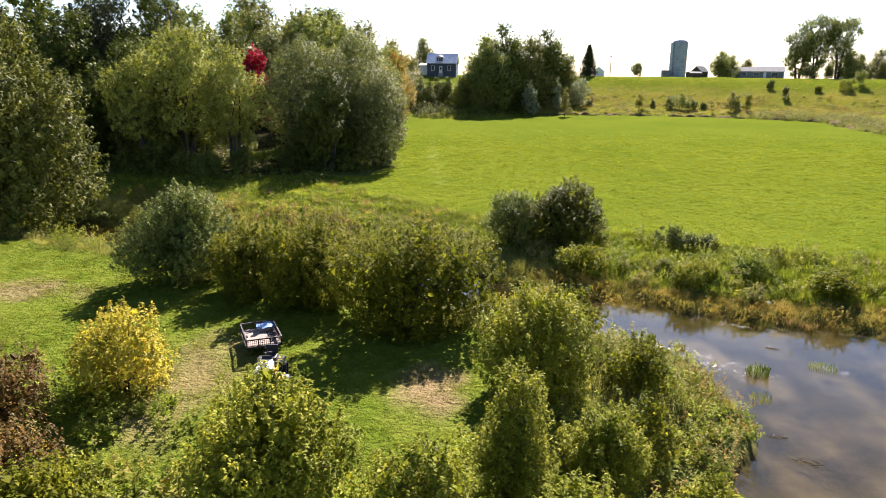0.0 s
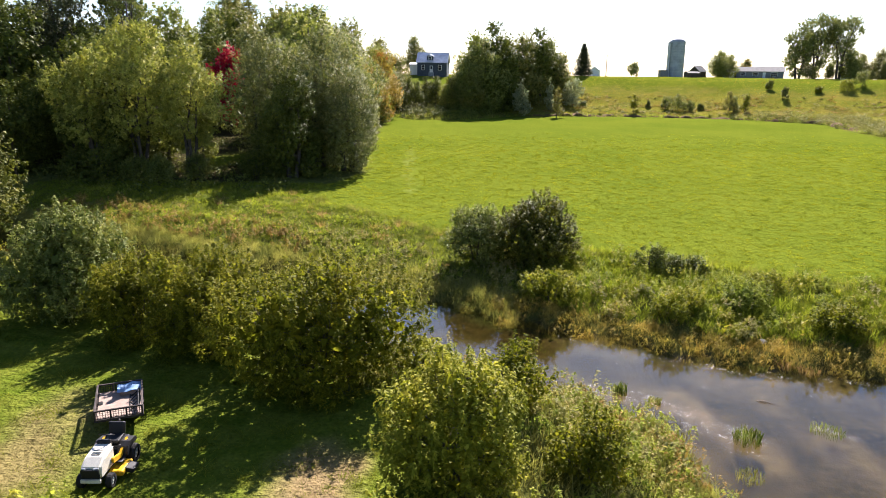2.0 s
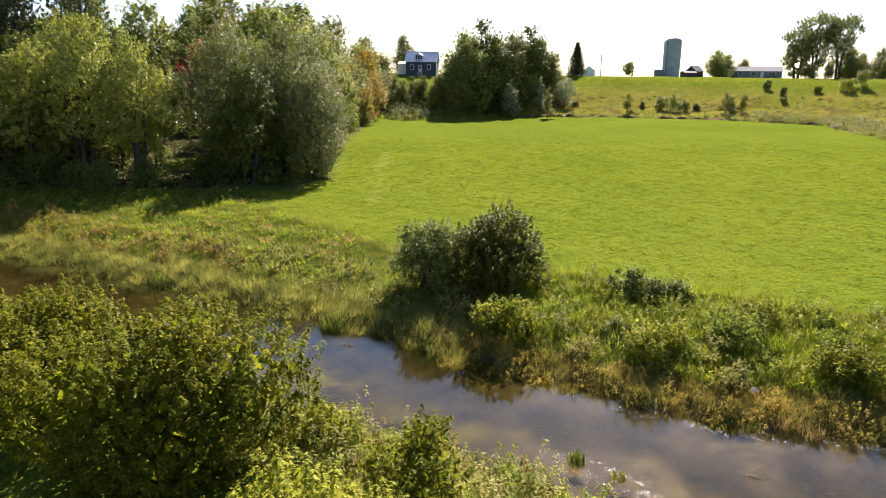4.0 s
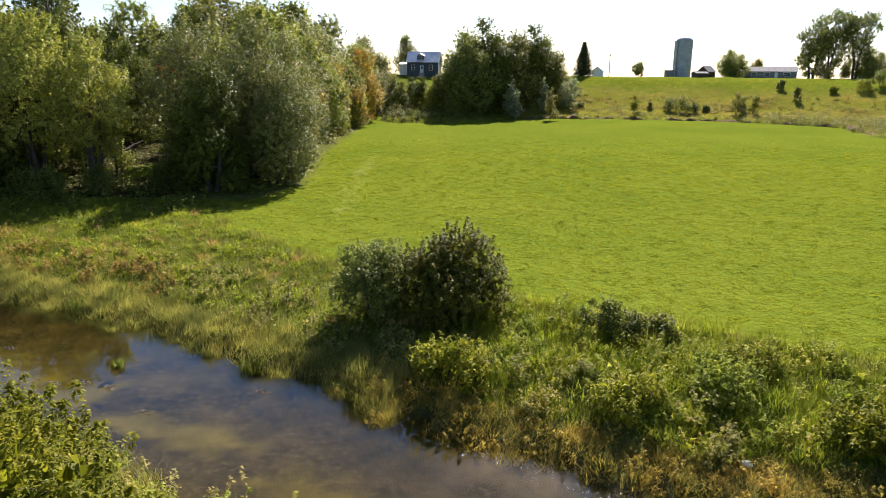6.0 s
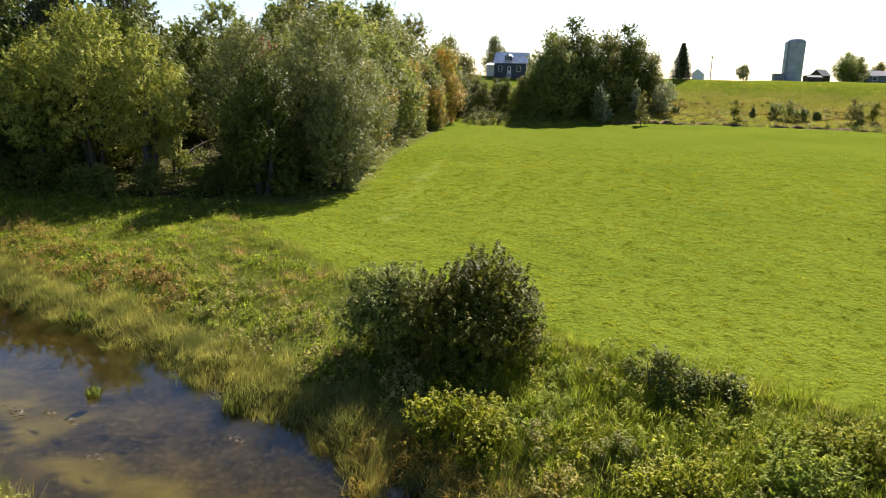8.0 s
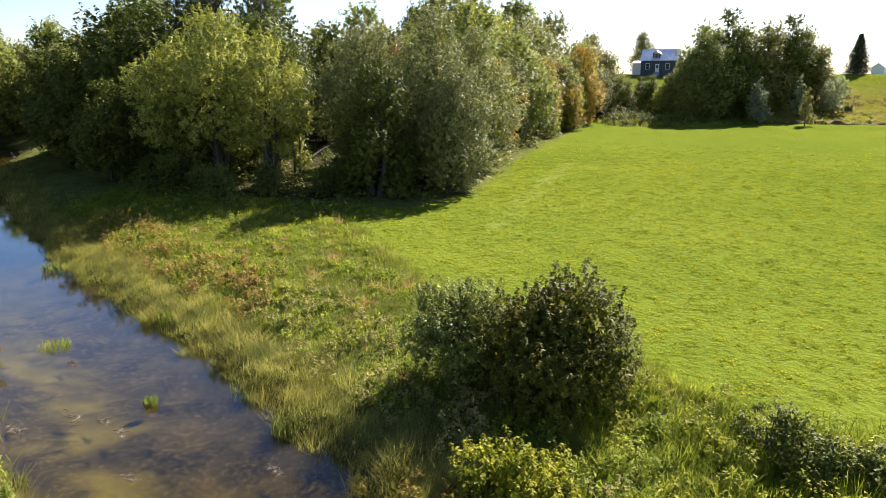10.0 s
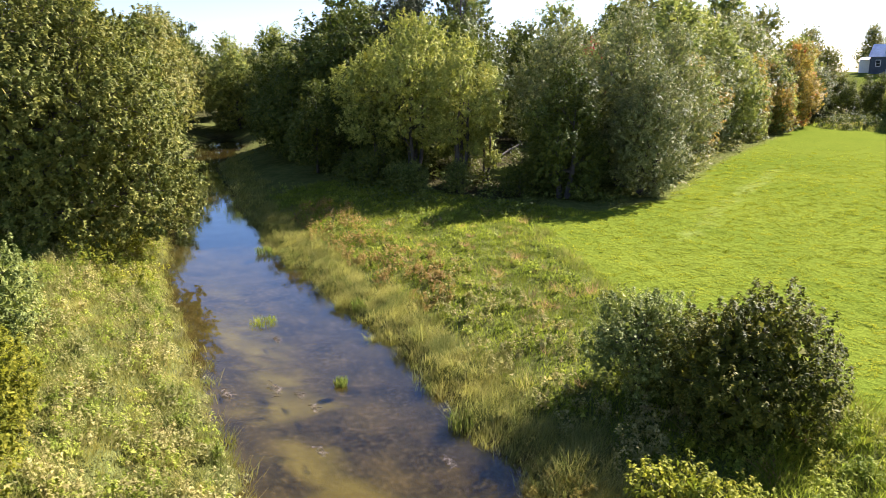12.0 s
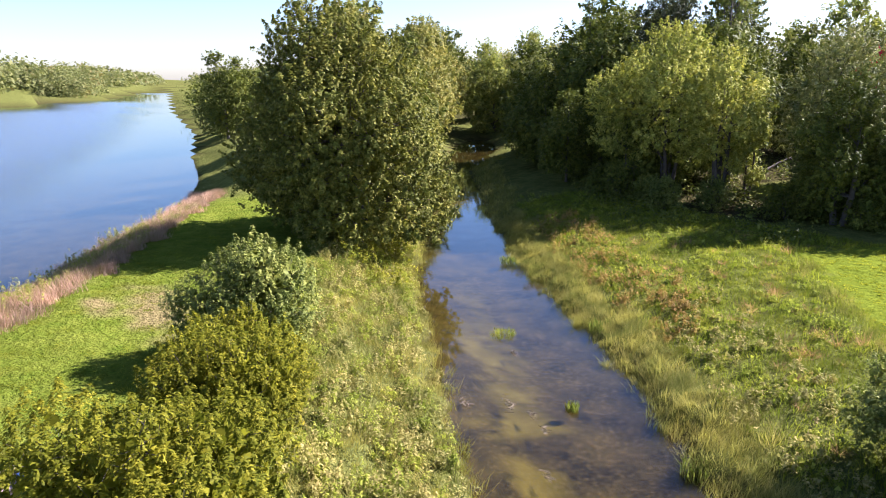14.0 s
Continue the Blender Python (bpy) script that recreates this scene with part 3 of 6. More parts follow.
def plant(name, label, category, x, y, R, H, mat, seed, form="round", base=0.25, lobes=9, clusters=260, per=36, size=0.13, shape=0.6, spread=0.3,
          stems=1, trunk=0.12, droop=0.3, group="", z=None, squash=1.0, turn=0.0, fat=(0.34, 0.52), twigs=12, tri=None, core=None, lift=None, slim=0.36):
    """A tree or shrub: an Empty at its foot > trunk with limbs, crown of leafy shoots on rounded masses, with shaded foliage inside."""
    rng = np.random.RandomState(seed)
    shrub = H <= 4.2
    ob = new(name)
    ob.matrix_world = pose(x, y, at(x, y) - 0.05 if z is None else z, 0, 0, turn)
    tagged(ob, label, category, group)
    lo = lobes_for(rng, R, H, H * base, form, lobes, fat)
    lo[:, 1] *= squash
    lo[:, :3] += rng.normal(size=(len(lo), 3)) * R * np.array([0.09, 0.09, 0.06])
    lo[:, 3] *= rng.uniform(0.78, 1.2, len(lo))
    tri = (not shrub) if tri is None else tri
    many = clusters * 14
    w = lo[:, 3] ** 2
    pick = rng.choice(len(lo), many, p=w / w.sum())
    D = unit(rng.normal(size=(many, 3)) + np.array([0, 0, 0.25]))
    far = np.where(rng.uniform(size=(many, 1)) < 0.14, rng.uniform(1.1, 1.32, (many, 1)), rng.uniform(0.86, 1.1, (many, 1)))
    C = lo[pick, :3] + D * lo[pick, 3:4] * far
    # keep what lies on the outside of the crown and does not crowd a neighbour
    good = C[:, 2] > 0.1
    for k, q in enumerate(lo):
        good &= (np.linalg.norm(C - q[:3], axis=1) > 0.86 * q[3]) | (pick == k)
    C, D, pick = C[good], D[good], pick[good]
    gap = 0.82 * math.sqrt(4 * math.pi * w.sum() * good.mean() / clusters)
    while True:
        chosen = []
        for i in range(len(C)):
            if len(chosen) >= clusters:
                break
            if not chosen or np.min(np.sum((C[chosen] - C[i]) ** 2, axis=1)) > gap * gap:
                chosen.append(i)
        if len(chosen) >= 0.92 * clusters or gap < 0.1 * spread:
            break
        gap *= 0.85
    C, D, pick = C[chosen], D[chosen], pick[chosen]
    lift = (0.8 if shrub else 0.5) if lift is None else lift
    V, F = sprays(rng, C, D, per, spread, size, size * shape, lift, droop, tri, slim)
    keep = V.reshape(len(F), -1, 3)[:, :, 2].min(1) > 0.02
    k = F.shape[1]
    sets = [(V.reshape(-1, k, 3)[keep].reshape(-1, 3), np.arange(keep.sum() * k).reshape(-1, k))]
    # shaded inner foliage within each mass
    core = (130 if shrub else 300) if core is None else core
    q = np.repeat(lo, core, 0)
    IN = q[:, :3] + unit(rng.normal(size=(len(q), 3))) * q[:, 3:4] * rng.uniform(0.3, 0.84, (len(q), 1))
    keep = IN[:, 2] > 0.12
    big = 0.34 if core < 100 else (0.26 if shrub else 0.17)
    sc = q[keep, 3:4]
    V, F = leaves(rng, np.zeros((keep.sum(), 3)), rng.normal(size=(keep.sum(), 3)), big, big * 0.8, tri=tri, jitter=0.1)
    V = V * np.repeat(sc, F.shape[1], 0) + np.repeat(IN[keep], F.shape[1], 0)
    sets.append((V, F))
    V, F = joined(sets)
    crown = mesh_np("crown", V, F)
    # stems, limbs to each mass, twigs to some of the shoots
    pieces = []
    tops = []
    for s in range(stems):
        a = s * 2.4 + rng.uniform(0, 1)
        foot = np.array([0.35 * trunk * 4 * math.cos(a), 0.35 * trunk * 4 * math.sin(a), -0.1]) * (stems > 1) + np.array([0, 0, -0.1])
        lean = np.array([math.cos(a), math.sin(a), 0]) * R * (0.3 if stems > 1 else 0.05)
        top = np.array([0, 0, H * (0.86 if form in ("cone", "egg", "column") else 0.68)]) + lean
        t = np.linspace(0, 1, 7)[:, None]
        path = foot + (top - foot) * t + 0.04 * H * np.sin(t * 5 + a) * np.array([[math.cos(a * 3), math.sin(a * 3), 0]]) * t
        pieces.append(tube(path, trunk * (1.15 - 0.95 * t[:, 0]), 8))
        tops.append(path)
    for li, q in enumerate(lo):
        path = tops[li % stems]
        k = min(5, max(1, int(np.argmin(np.abs(path[:, 2] - 0.7 * q[2])))))
        a, b = path[k], q[:3]
        t = np.linspace(0, 1, 5)[:, None]
        mid = a + (b - a) * t + np.array([0, 0, -0.12]) * np.linalg.norm(b - a) * np.sin(t * 3.14)
        r0 = trunk * (0.55 - 0.07 * k)
        pieces.append(tube(mid, r0 * (1 - 0.75 * t[:, 0]), 5))
        for c in C[pick == li][:twigs]:
            s0 = mid[rng.randint(2, 5)]
            pieces.append(tube(np.stack([s0, (s0 + c) / 2 + rng.normal(size=3) * 0.06 * R, c]), np.array([0.22, 0.14, 0.05]) * r0 + 0.004, 3))
    V, F = joined(pieces)
    wood = mesh_np("trunk", V, F)
    wood.polygons.foreach_set("use_smooth", np.ones(len(wood.polygons), bool))
    part("trunk", wood, BARK, ob)
    part("crown", crown, mat, ob)
    return ob


def conifer(name, label, category, x, y, R, H, mat, seed, tiers=24, group=""):
    """A spruce or pine: whorls of drooping boughs set with needle sprays."""
    rng = np.random.RandomState(seed)
    ob = new(name)
    ob.matrix_world = pose(x, y, at(x, y) - 0.05)
    tagged(ob, label, category, group)
    pieces = [tube([(0, 0, -0.1), (0, 0, H * 0.5), (0.05, 0, H)], [0.025 * H, 0.014 * H, 0.01])]
    pts = []
    for k in range(tiers):
        f = 0.06 + 0.94 * k / tiers
        L = R * (1 - f) ** 0.85 + 0.12
        for b in range(9):
            a = b * 0.7 + k * 1.1 + rng.uniform(-0.2, 0.2)
            l1 = L * rng.uniform(0.75, 1.12)
            t = np.linspace(0, 1, 5)[:, None]
            path = np.array([0, 0, H * f]) + t * np.array([math.cos(a) * l1, math.sin(a) * l1, -0.22 * l1]) + np.array([0, 0, 0.16 * l1]) * t ** 3
            pieces.append(tube(path[[0, 2, 4]], np.array([0.02, 0.012, 0.004]) * R * 0.6, 3))
            m = int(14 + 16 * l1)
            s = rng.uniform(0.15, 1, m) ** 0.8
            p = np.array([np.interp(s, t[:, 0], path[:, i]) for i in range(3)]).T
            pts.append(p + rng.normal(size=p.shape) * (0.08 * L + 0.012 * H))
    P = np.concatenate(pts)
    V, F = leaves(rng, P, np.tile([0, 0, 1.0], (len(P), 1)), 0.09 * R + 0.16, 0.05 * R + 0.06, 0.2, 0.5)
    V2, F2 = joined(pieces)
    part("trunk", mesh_np("trunk", V2, F2), BARK, ob)
    part("crown", mesh_np("crown", V, F), mat, ob)
    return ob


def scatter(seed, n, box, keep):
    """n tries in a box (x0, x1, y0, y1); keep(x, y) gives each one's chance."""
    rng = np.random.RandomState(seed)
    x, y = rng.uniform(box[0], box[1], n), rng.uniform(box[2], box[3], n)
    ok = rng.uniform(size=n) < keep(x, y)
    return rng, x[ok], y[ok]


def spots(seed, n, box, keep, space):
    """Places about space apart on a shaken grid in a box; keep(x, y) gives each one's chance; n at most."""
    rng = np.random.RandomState(seed)
    gx, gy = np.meshgrid(np.arange(box[0], box[1], space), np.arange(box[2], box[3], space))
    x, y = gx.ravel() + rng.uniform(-0.48, 0.48, gx.size) * space, gy.ravel() + rng.uniform(-0.48, 0.48, gx.size) * space
    ok = np.nonzero(rng.uniform(size=len(x)) < keep(x, y))[0]
    ok = rng.permutation(ok)[:n]
    return rng, x[ok], y[ok]


def turf(name, label, seed, space, box, keep, tall, wide, mat, per=7, lean=0.8, tuft=0.1, swirl=4.0, category="grass"):
    """Soft matted grass: close tufts whose blades all lean the way the patch has been laid by wind and rain."""
    rng, x, y = spots(seed, 10 ** 6, box, keep, space)
    m = len(x)
    k = m * per
    lay = 3.1 * waves(x, y, swirl, seed % 50) + 1.2 * waves(x, y, swirl / 4, seed % 50 + 1)
    lump = np.clip(1 + 0.45 * waves(x, y, 1.3, seed % 50 + 2) + 0.25 * waves(x, y, 0.5, seed % 50 + 3), 0.35, 1.9)
    a = np.repeat(lay, per) + 0.9 * rng.normal(size=k)
    h = tall * np.repeat(lump, per) * rng.uniform(0.55, 1.2, k)
    B = np.repeat(np.stack([x, y, height(x, y) - 0.03], 1), per, 0)
    B[:, :2] += rng.normal(size=(k, 2)) * tuft
    side = np.stack([-np.sin(a), np.cos(a), 0 * a], 1) * (wide * rng.uniform(0.6, 1.4, k))[:, None]
    tip = B + np.stack([np.cos(a), np.sin(a), 0 * a], 1) * (lean * h * rng.uniform(0.3, 1.5, k))[:, None] + np.array([0, 0, 1.0]) * h[:, None]
    V = np.stack([B - side, B + side, tip], 1).reshape(-1, 3)
    me = mesh_np(name, V, np.arange(3 * k).reshape(k, 3))
    me.materials.append(mat)
    return tagged(new(name, me), label, category, kind="stuff")


def blades(name, label, seed, n, box, keep, tall, wide, mat, lean=0.35, per=4, tuft=0.06, category="grass", thin=False):
    """Grass: tufts of single bent blades, one stuff object."""
    rng, x, y = scatter(seed, n, box, keep)
    z = height(x, y)
    m = len(x)
    B = np.repeat(np.stack([x, y, z - 0.02], 1), per, 0)
    B[:, :2] += rng.normal(size=(m * per, 2)) * tuft
    a = rng.uniform(0, 6.283, m * per)
    h = tall * np.repeat(rng.uniform(0.55, 1.3, m), per) * rng.uniform(0.6, 1.1, m * per)
    ln = lean * rng.uniform(0.2, 1.6, m * per) * h
    side = np.stack([-np.sin(a), np.cos(a), 0 * a], 1) * (wide * rng.uniform(0.6, 1.4, m * per))[:, None] / 2
    out = np.stack([np.cos(a), np.sin(a), 0 * a], 1)
    mid = B + out * (0.3 * ln)[:, None] + np.array([0, 0, 1.0]) * (0.6 * h)[:, None]
    tip = B + out * ln[:, None] + np.array([0, 0, 1.0]) * h[:, None]
    k = m * per
    if thin:
        V, F = np.stack([B - side, B + side, tip], 1).reshape(-1, 3), np.arange(3 * k).reshape(k, 3)
    else:
        V = np.stack([B - side, B + side, mid + 0.8 * side, tip, mid - 0.8 * side], 1).reshape(-1, 3)
        F = np.arange(5 * k).reshape(k, 5)
    me = mesh_np(name, V, F)
    me.materials.append(mat)
    return tagged(new(name, me), label, category, kind="stuff")


def weeds(name, label, seed, n, box, keep, R, H, mat, per=40, size=0.09, shape=0.5, category="weeds"):
    """A carpet of leafy mounds, one stuff object."""
    rng, x, y = scatter(seed, n, box, keep)
    z = height(x, y)
    m = len(x)
    s = rng.uniform(0.5, 1.35, m)
    D = unit(rng.normal(size=(m, per, 3)))
    D[..., 2] = np.abs(D[..., 2])
    rad = rng.uniform(0.5, 1.1, (m, per, 1)) * s[:, None, None]
    P = np.stack([x, y, z], 1)[:, None] + D * rad * np.array([R, R, H])
    N = (D * 0.5 + np.array([0, 0, 0.6])).reshape(-1, 3)
    V, F = leaves(rng, P.reshape(-1, 3), N, size, size * shape * 1.2, tri=True)
    me = mesh_np(name, V, F)
    me.materials.append(mat)
    return tagged(new(name, me), label, category, kind="stuff")


def mounds(name, label, seed, n, box, keep, R, H, mat, per=150, size=0.1, shape=0.5, space=0.9, category="weeds", ragged=0.55):
    """Separate leafy hummocks with dark gaps between, one stuff object."""
    rng, x, y = spots(seed, n, box, keep, 1.05 * space)
    m = len(x)
    s = 0.5 + 1.05 * rng.uniform(size=m) ** 1.7
    foot = np.stack([x, y, height(x, y)], 1)
    big = size > 0.15
    per, each = (int(1.55 * per), 1) if big else (max(5, per // 12), 18)
    D = unit(rng.normal(size=(m, per, 3)) + np.array([0, 0, 0.5]))
    D[..., 2] = np.abs(D[..., 2])
    lump = 1 + 0.22 * np.sin(5 * D[..., 0:1] + 9 * x[:, None, None]) * np.sin(4 * D[..., 1:2] + 7 * y[:, None, None])
    P = foot[:, None] + D * lump * rng.uniform(ragged, 1.08 if ragged < 0.7 else 1.0, (m, per, 1)) * s[:, None, None] * np.array([R, R, H])
    if big:
        V, F = leaves(rng, P.reshape(-1, 3), (D * 0.6 + np.array([0, 0, 0.5])).reshape(-1, 3), 0.84 * size, 0.97 * size * shape, tri=True)
    else:
        V, F = sprays(rng, P.reshape(-1, 3), D.reshape(-1, 3), each, 0.32 + 0.1 * H, size, size * shape, 0.8, 0.3, True)
    C = np.repeat(np.stack([x, y, height(x, y)], 1), 10, 0)
    C = C + unit(rng.normal(size=C.shape)) * np.repeat(s, 10)[:, None] * np.array([R, R, H]) * 0.3 + np.array([0, 0, 0.2 * H])
    V, F = joined([(V, F), leaves(rng, C, rng.normal(size=C.shape), 0.3 * R, 0.24 * R, tri=True)])
    me = mesh_np(name, V, F)
    me.materials.append(mat)
    return tagged(new(name, me), label, category, kind="stuff")


def tussocks(name, label, seed, n, box, keep, tall, wide, mat, per=60, reach=0.5, space=0.6, category="grass"):
    """Separate tussocks of long blades that arch outwards, one stuff object."""
    rng, x, y = spots(seed, n, box, keep, 1.05 * space)
    m = len(x)
    s = np.repeat(0.6 + 0.9 * rng.uniform(size=m) ** 1.5, per)
    sway = np.repeat(rng.uniform(0, 6.283, m), per)
    k = m * per
    a = rng.uniform(0, 6.283, k)
    out = np.stack([np.cos(a) + 0.3 * np.cos(sway), np.sin(a) + 0.3 * np.sin(sway), 0 * a], 1)
    q = rng.uniform(0, 0.45, k) * reach * s
    B = np.repeat(np.stack([x, y, height(x, y) - 0.03], 1), per, 0) + out * q[:, None]
    h, r = tall * s * rng.uniform(0.5, 1.15, k), reach * s * rng.uniform(0.2, 1.0, k)
    side = np.stack([-np.sin(a), np.cos(a), 0 * a], 1) * (wide * rng.uniform(0.6, 1.3, k))[:, None] / 2
    up = np.array([0, 0, 1.0])
    tip = B + out * r[:, None] + up * (h * rng.uniform(0.6, 1.05, k))[:, None]
    V = np.stack([B - side, B + side, tip], 1).reshape(-1, 3)
    me = mesh_np(name, V, np.arange(3 * k).reshape(k, 3))
    me.materials.append(mat)
    return tagged(new(name, me), label, category, kind="stuff")


# ---- hard things: helpers ----
def box(bm, size, at_=(0, 0, 0), rot=(0, 0, 0), bevel=0.0):
    """A box in a bmesh, its edges bevelled where asked."""
    made = bmesh.ops.create_cube(bm, size=1.0, matrix=pose(*at_, *rot) @ Matrix.Diagonal((*size, 1)))
    if bevel:
        edges = list({e for v in made["verts"] for e in v.link_edges})
        bmesh.ops.bevel(bm, geom=edges, offset=bevel, segments=2, affect="EDGES", profile=0.6)
    return bm


def rod(bm, a, b, r, r2=None, seg=8):
    a, b = Vector(a), Vector(b)
    m = Matrix.Translation((a + b) / 2) @ (b - a).to_track_quat("Z", "Y").to_matrix().to_4x4()
    bmesh.ops.create_cone(bm, cap_ends=True, segments=seg, radius1=r, radius2=r if r2 is None else r2, depth=(b - a).length, matrix=m)
    return bm


def prism(bm, outline, x0, x1):
    """An outline in (y, z) drawn out along x."""
    A = [bm.verts.new((x0, p, q)) for p, q in outline]
    B = [bm.verts.new((x1, p, q)) for p, q in outline]
    bm.faces.new(A[::-1]), bm.faces.new(B)
    for i in range(len(A)):
        j = (i + 1) % len(A)
        bm.faces.new((A[i], A[j], B[j], B[i]))
    bmesh.ops.recalc_face_normals(bm, faces=bm.faces)
    return bm


def bm_():
    return bmesh.new()


SIDING = solid_mat("slate_blue_siding", (0.085, 0.105, 0.14), 0.7, scale=1.5)
ROOF_TIN = solid_mat("weathered_tin_roof", (0.74, 0.75, 0.78), 0.42, 0.5, scale=0.6, vary=0.3)
WHITE = solid_mat("white_paint", (0.78, 0.78, 0.76), 0.55, vary=0.08)
PANE = solid_mat("dark_window_pane", (0.03, 0.035, 0.045), 0.08, vary=0.1, bump=0.0)
GREY_ROOF = solid_mat("grey_shingles", (0.30, 0.29, 0.28), 0.95, scale=1.0, spec=0.02)
GREY_WALL = solid_mat("grey_clapboard", (0.22, 0.23, 0.24), 0.75, scale=1.0)
DARK_WOOD = solid_mat("old_barn_boards", (0.10, 0.085, 0.07), 0.9, scale=1.0, vary=0.4, spec=0.03)
CONCRETE = solid_mat("silo_concrete", (0.36, 0.40, 0.44), 0.8, scale=0.5, vary=0.35)
GALV = solid_mat("galvanised_sheet", (0.46, 0.49, 0.52), 0.45, 0.7, scale=0.8)
DOME_PAINT = solid_mat("dull_dome_sheet", (0.34, 0.37, 0.40), 0.7, scale=0.8, vary=0.3)
STONE = solid_mat("field_stone", (0.34, 0.32, 0.29), 0.85, scale=3, vary=0.4, bump=0.5)
MOW_WHITE = solid_mat("cream_hood_paint", (0.66, 0.63, 0.54), 0.35, vary=0.08, bump=0.02)
MOW_YELLOW = solid_mat("yellow_fender_paint", (0.72, 0.40, 0.02), 0.35, vary=0.12, bump=0.02)
BLACK = solid_mat("black_plastic", (0.018, 0.018, 0.02), 0.5, vary=0.2)
RUBBER = solid_mat("tyre_rubber", (0.022, 0.022, 0.022), 0.85, vary=0.3)
LENS = solid_mat("headlamp_lens", (0.30, 0.31, 0.33), 0.1, vary=0.1, bump=0.0)
SEAT_GREY = solid_mat("seat_vinyl", (0.30, 0.28, 0.26), 0.6, vary=0.15)
PLY = solid_mat("weathered_plywood", (0.33, 0.245, 0.20), 0.8, scale=4, vary=0.3, bump=0.2)
STEEL = solid_mat("rusty_dark_steel", (0.075, 0.06, 0.055), 0.6, 0.4, scale=5, vary=0.5)
BLUE = solid_mat("faded_blue_sheet", (0.16, 0.28, 0.48), 0.55, vary=0.2)


# ---- lawn tractor and its trailer ----
def wheel(parent, name, x, y, r, w, rim):
    tyre = part(name, bm_(), RUBBER, parent)
    bm = bm_()
    seg = 20
    prof = [(r * 0.55, -w / 2), (r * 0.9, -w / 2), (r, -w * 0.3), (r, w * 0.3), (r * 0.9, w / 2), (r * 0.55, w / 2)]
    rows = [[bm.verts.new((q, p * math.cos(6.2832 * k / seg), p * math.sin(6.2832 * k / seg))) for p, q in prof] for k in range(seg)]
    for k in range(seg):
        a, b = rows[k], rows[(k + 1) % seg]
        for i in range(len(prof) - 1):
            bm.faces.new((a[i], a[i + 1], b[i + 1], b[i]))
    bmesh.ops.recalc_face_normals(bm, faces=bm.faces)
    bm.to_mesh(tyre.data)
    bm.free()
    tyre.matrix_local = pose(x, y, r)
    rm = bm_()
    rod(rm, (-w * 0.34, 0, 0), (w * 0.34, 0, 0), r * 0.56, seg=18)
    rod(rm, (-w * 0.46, 0, 0), (w * 0.46, 0, 0), r * 0.16, seg=10)
    part("rim", rm, rim, tyre)


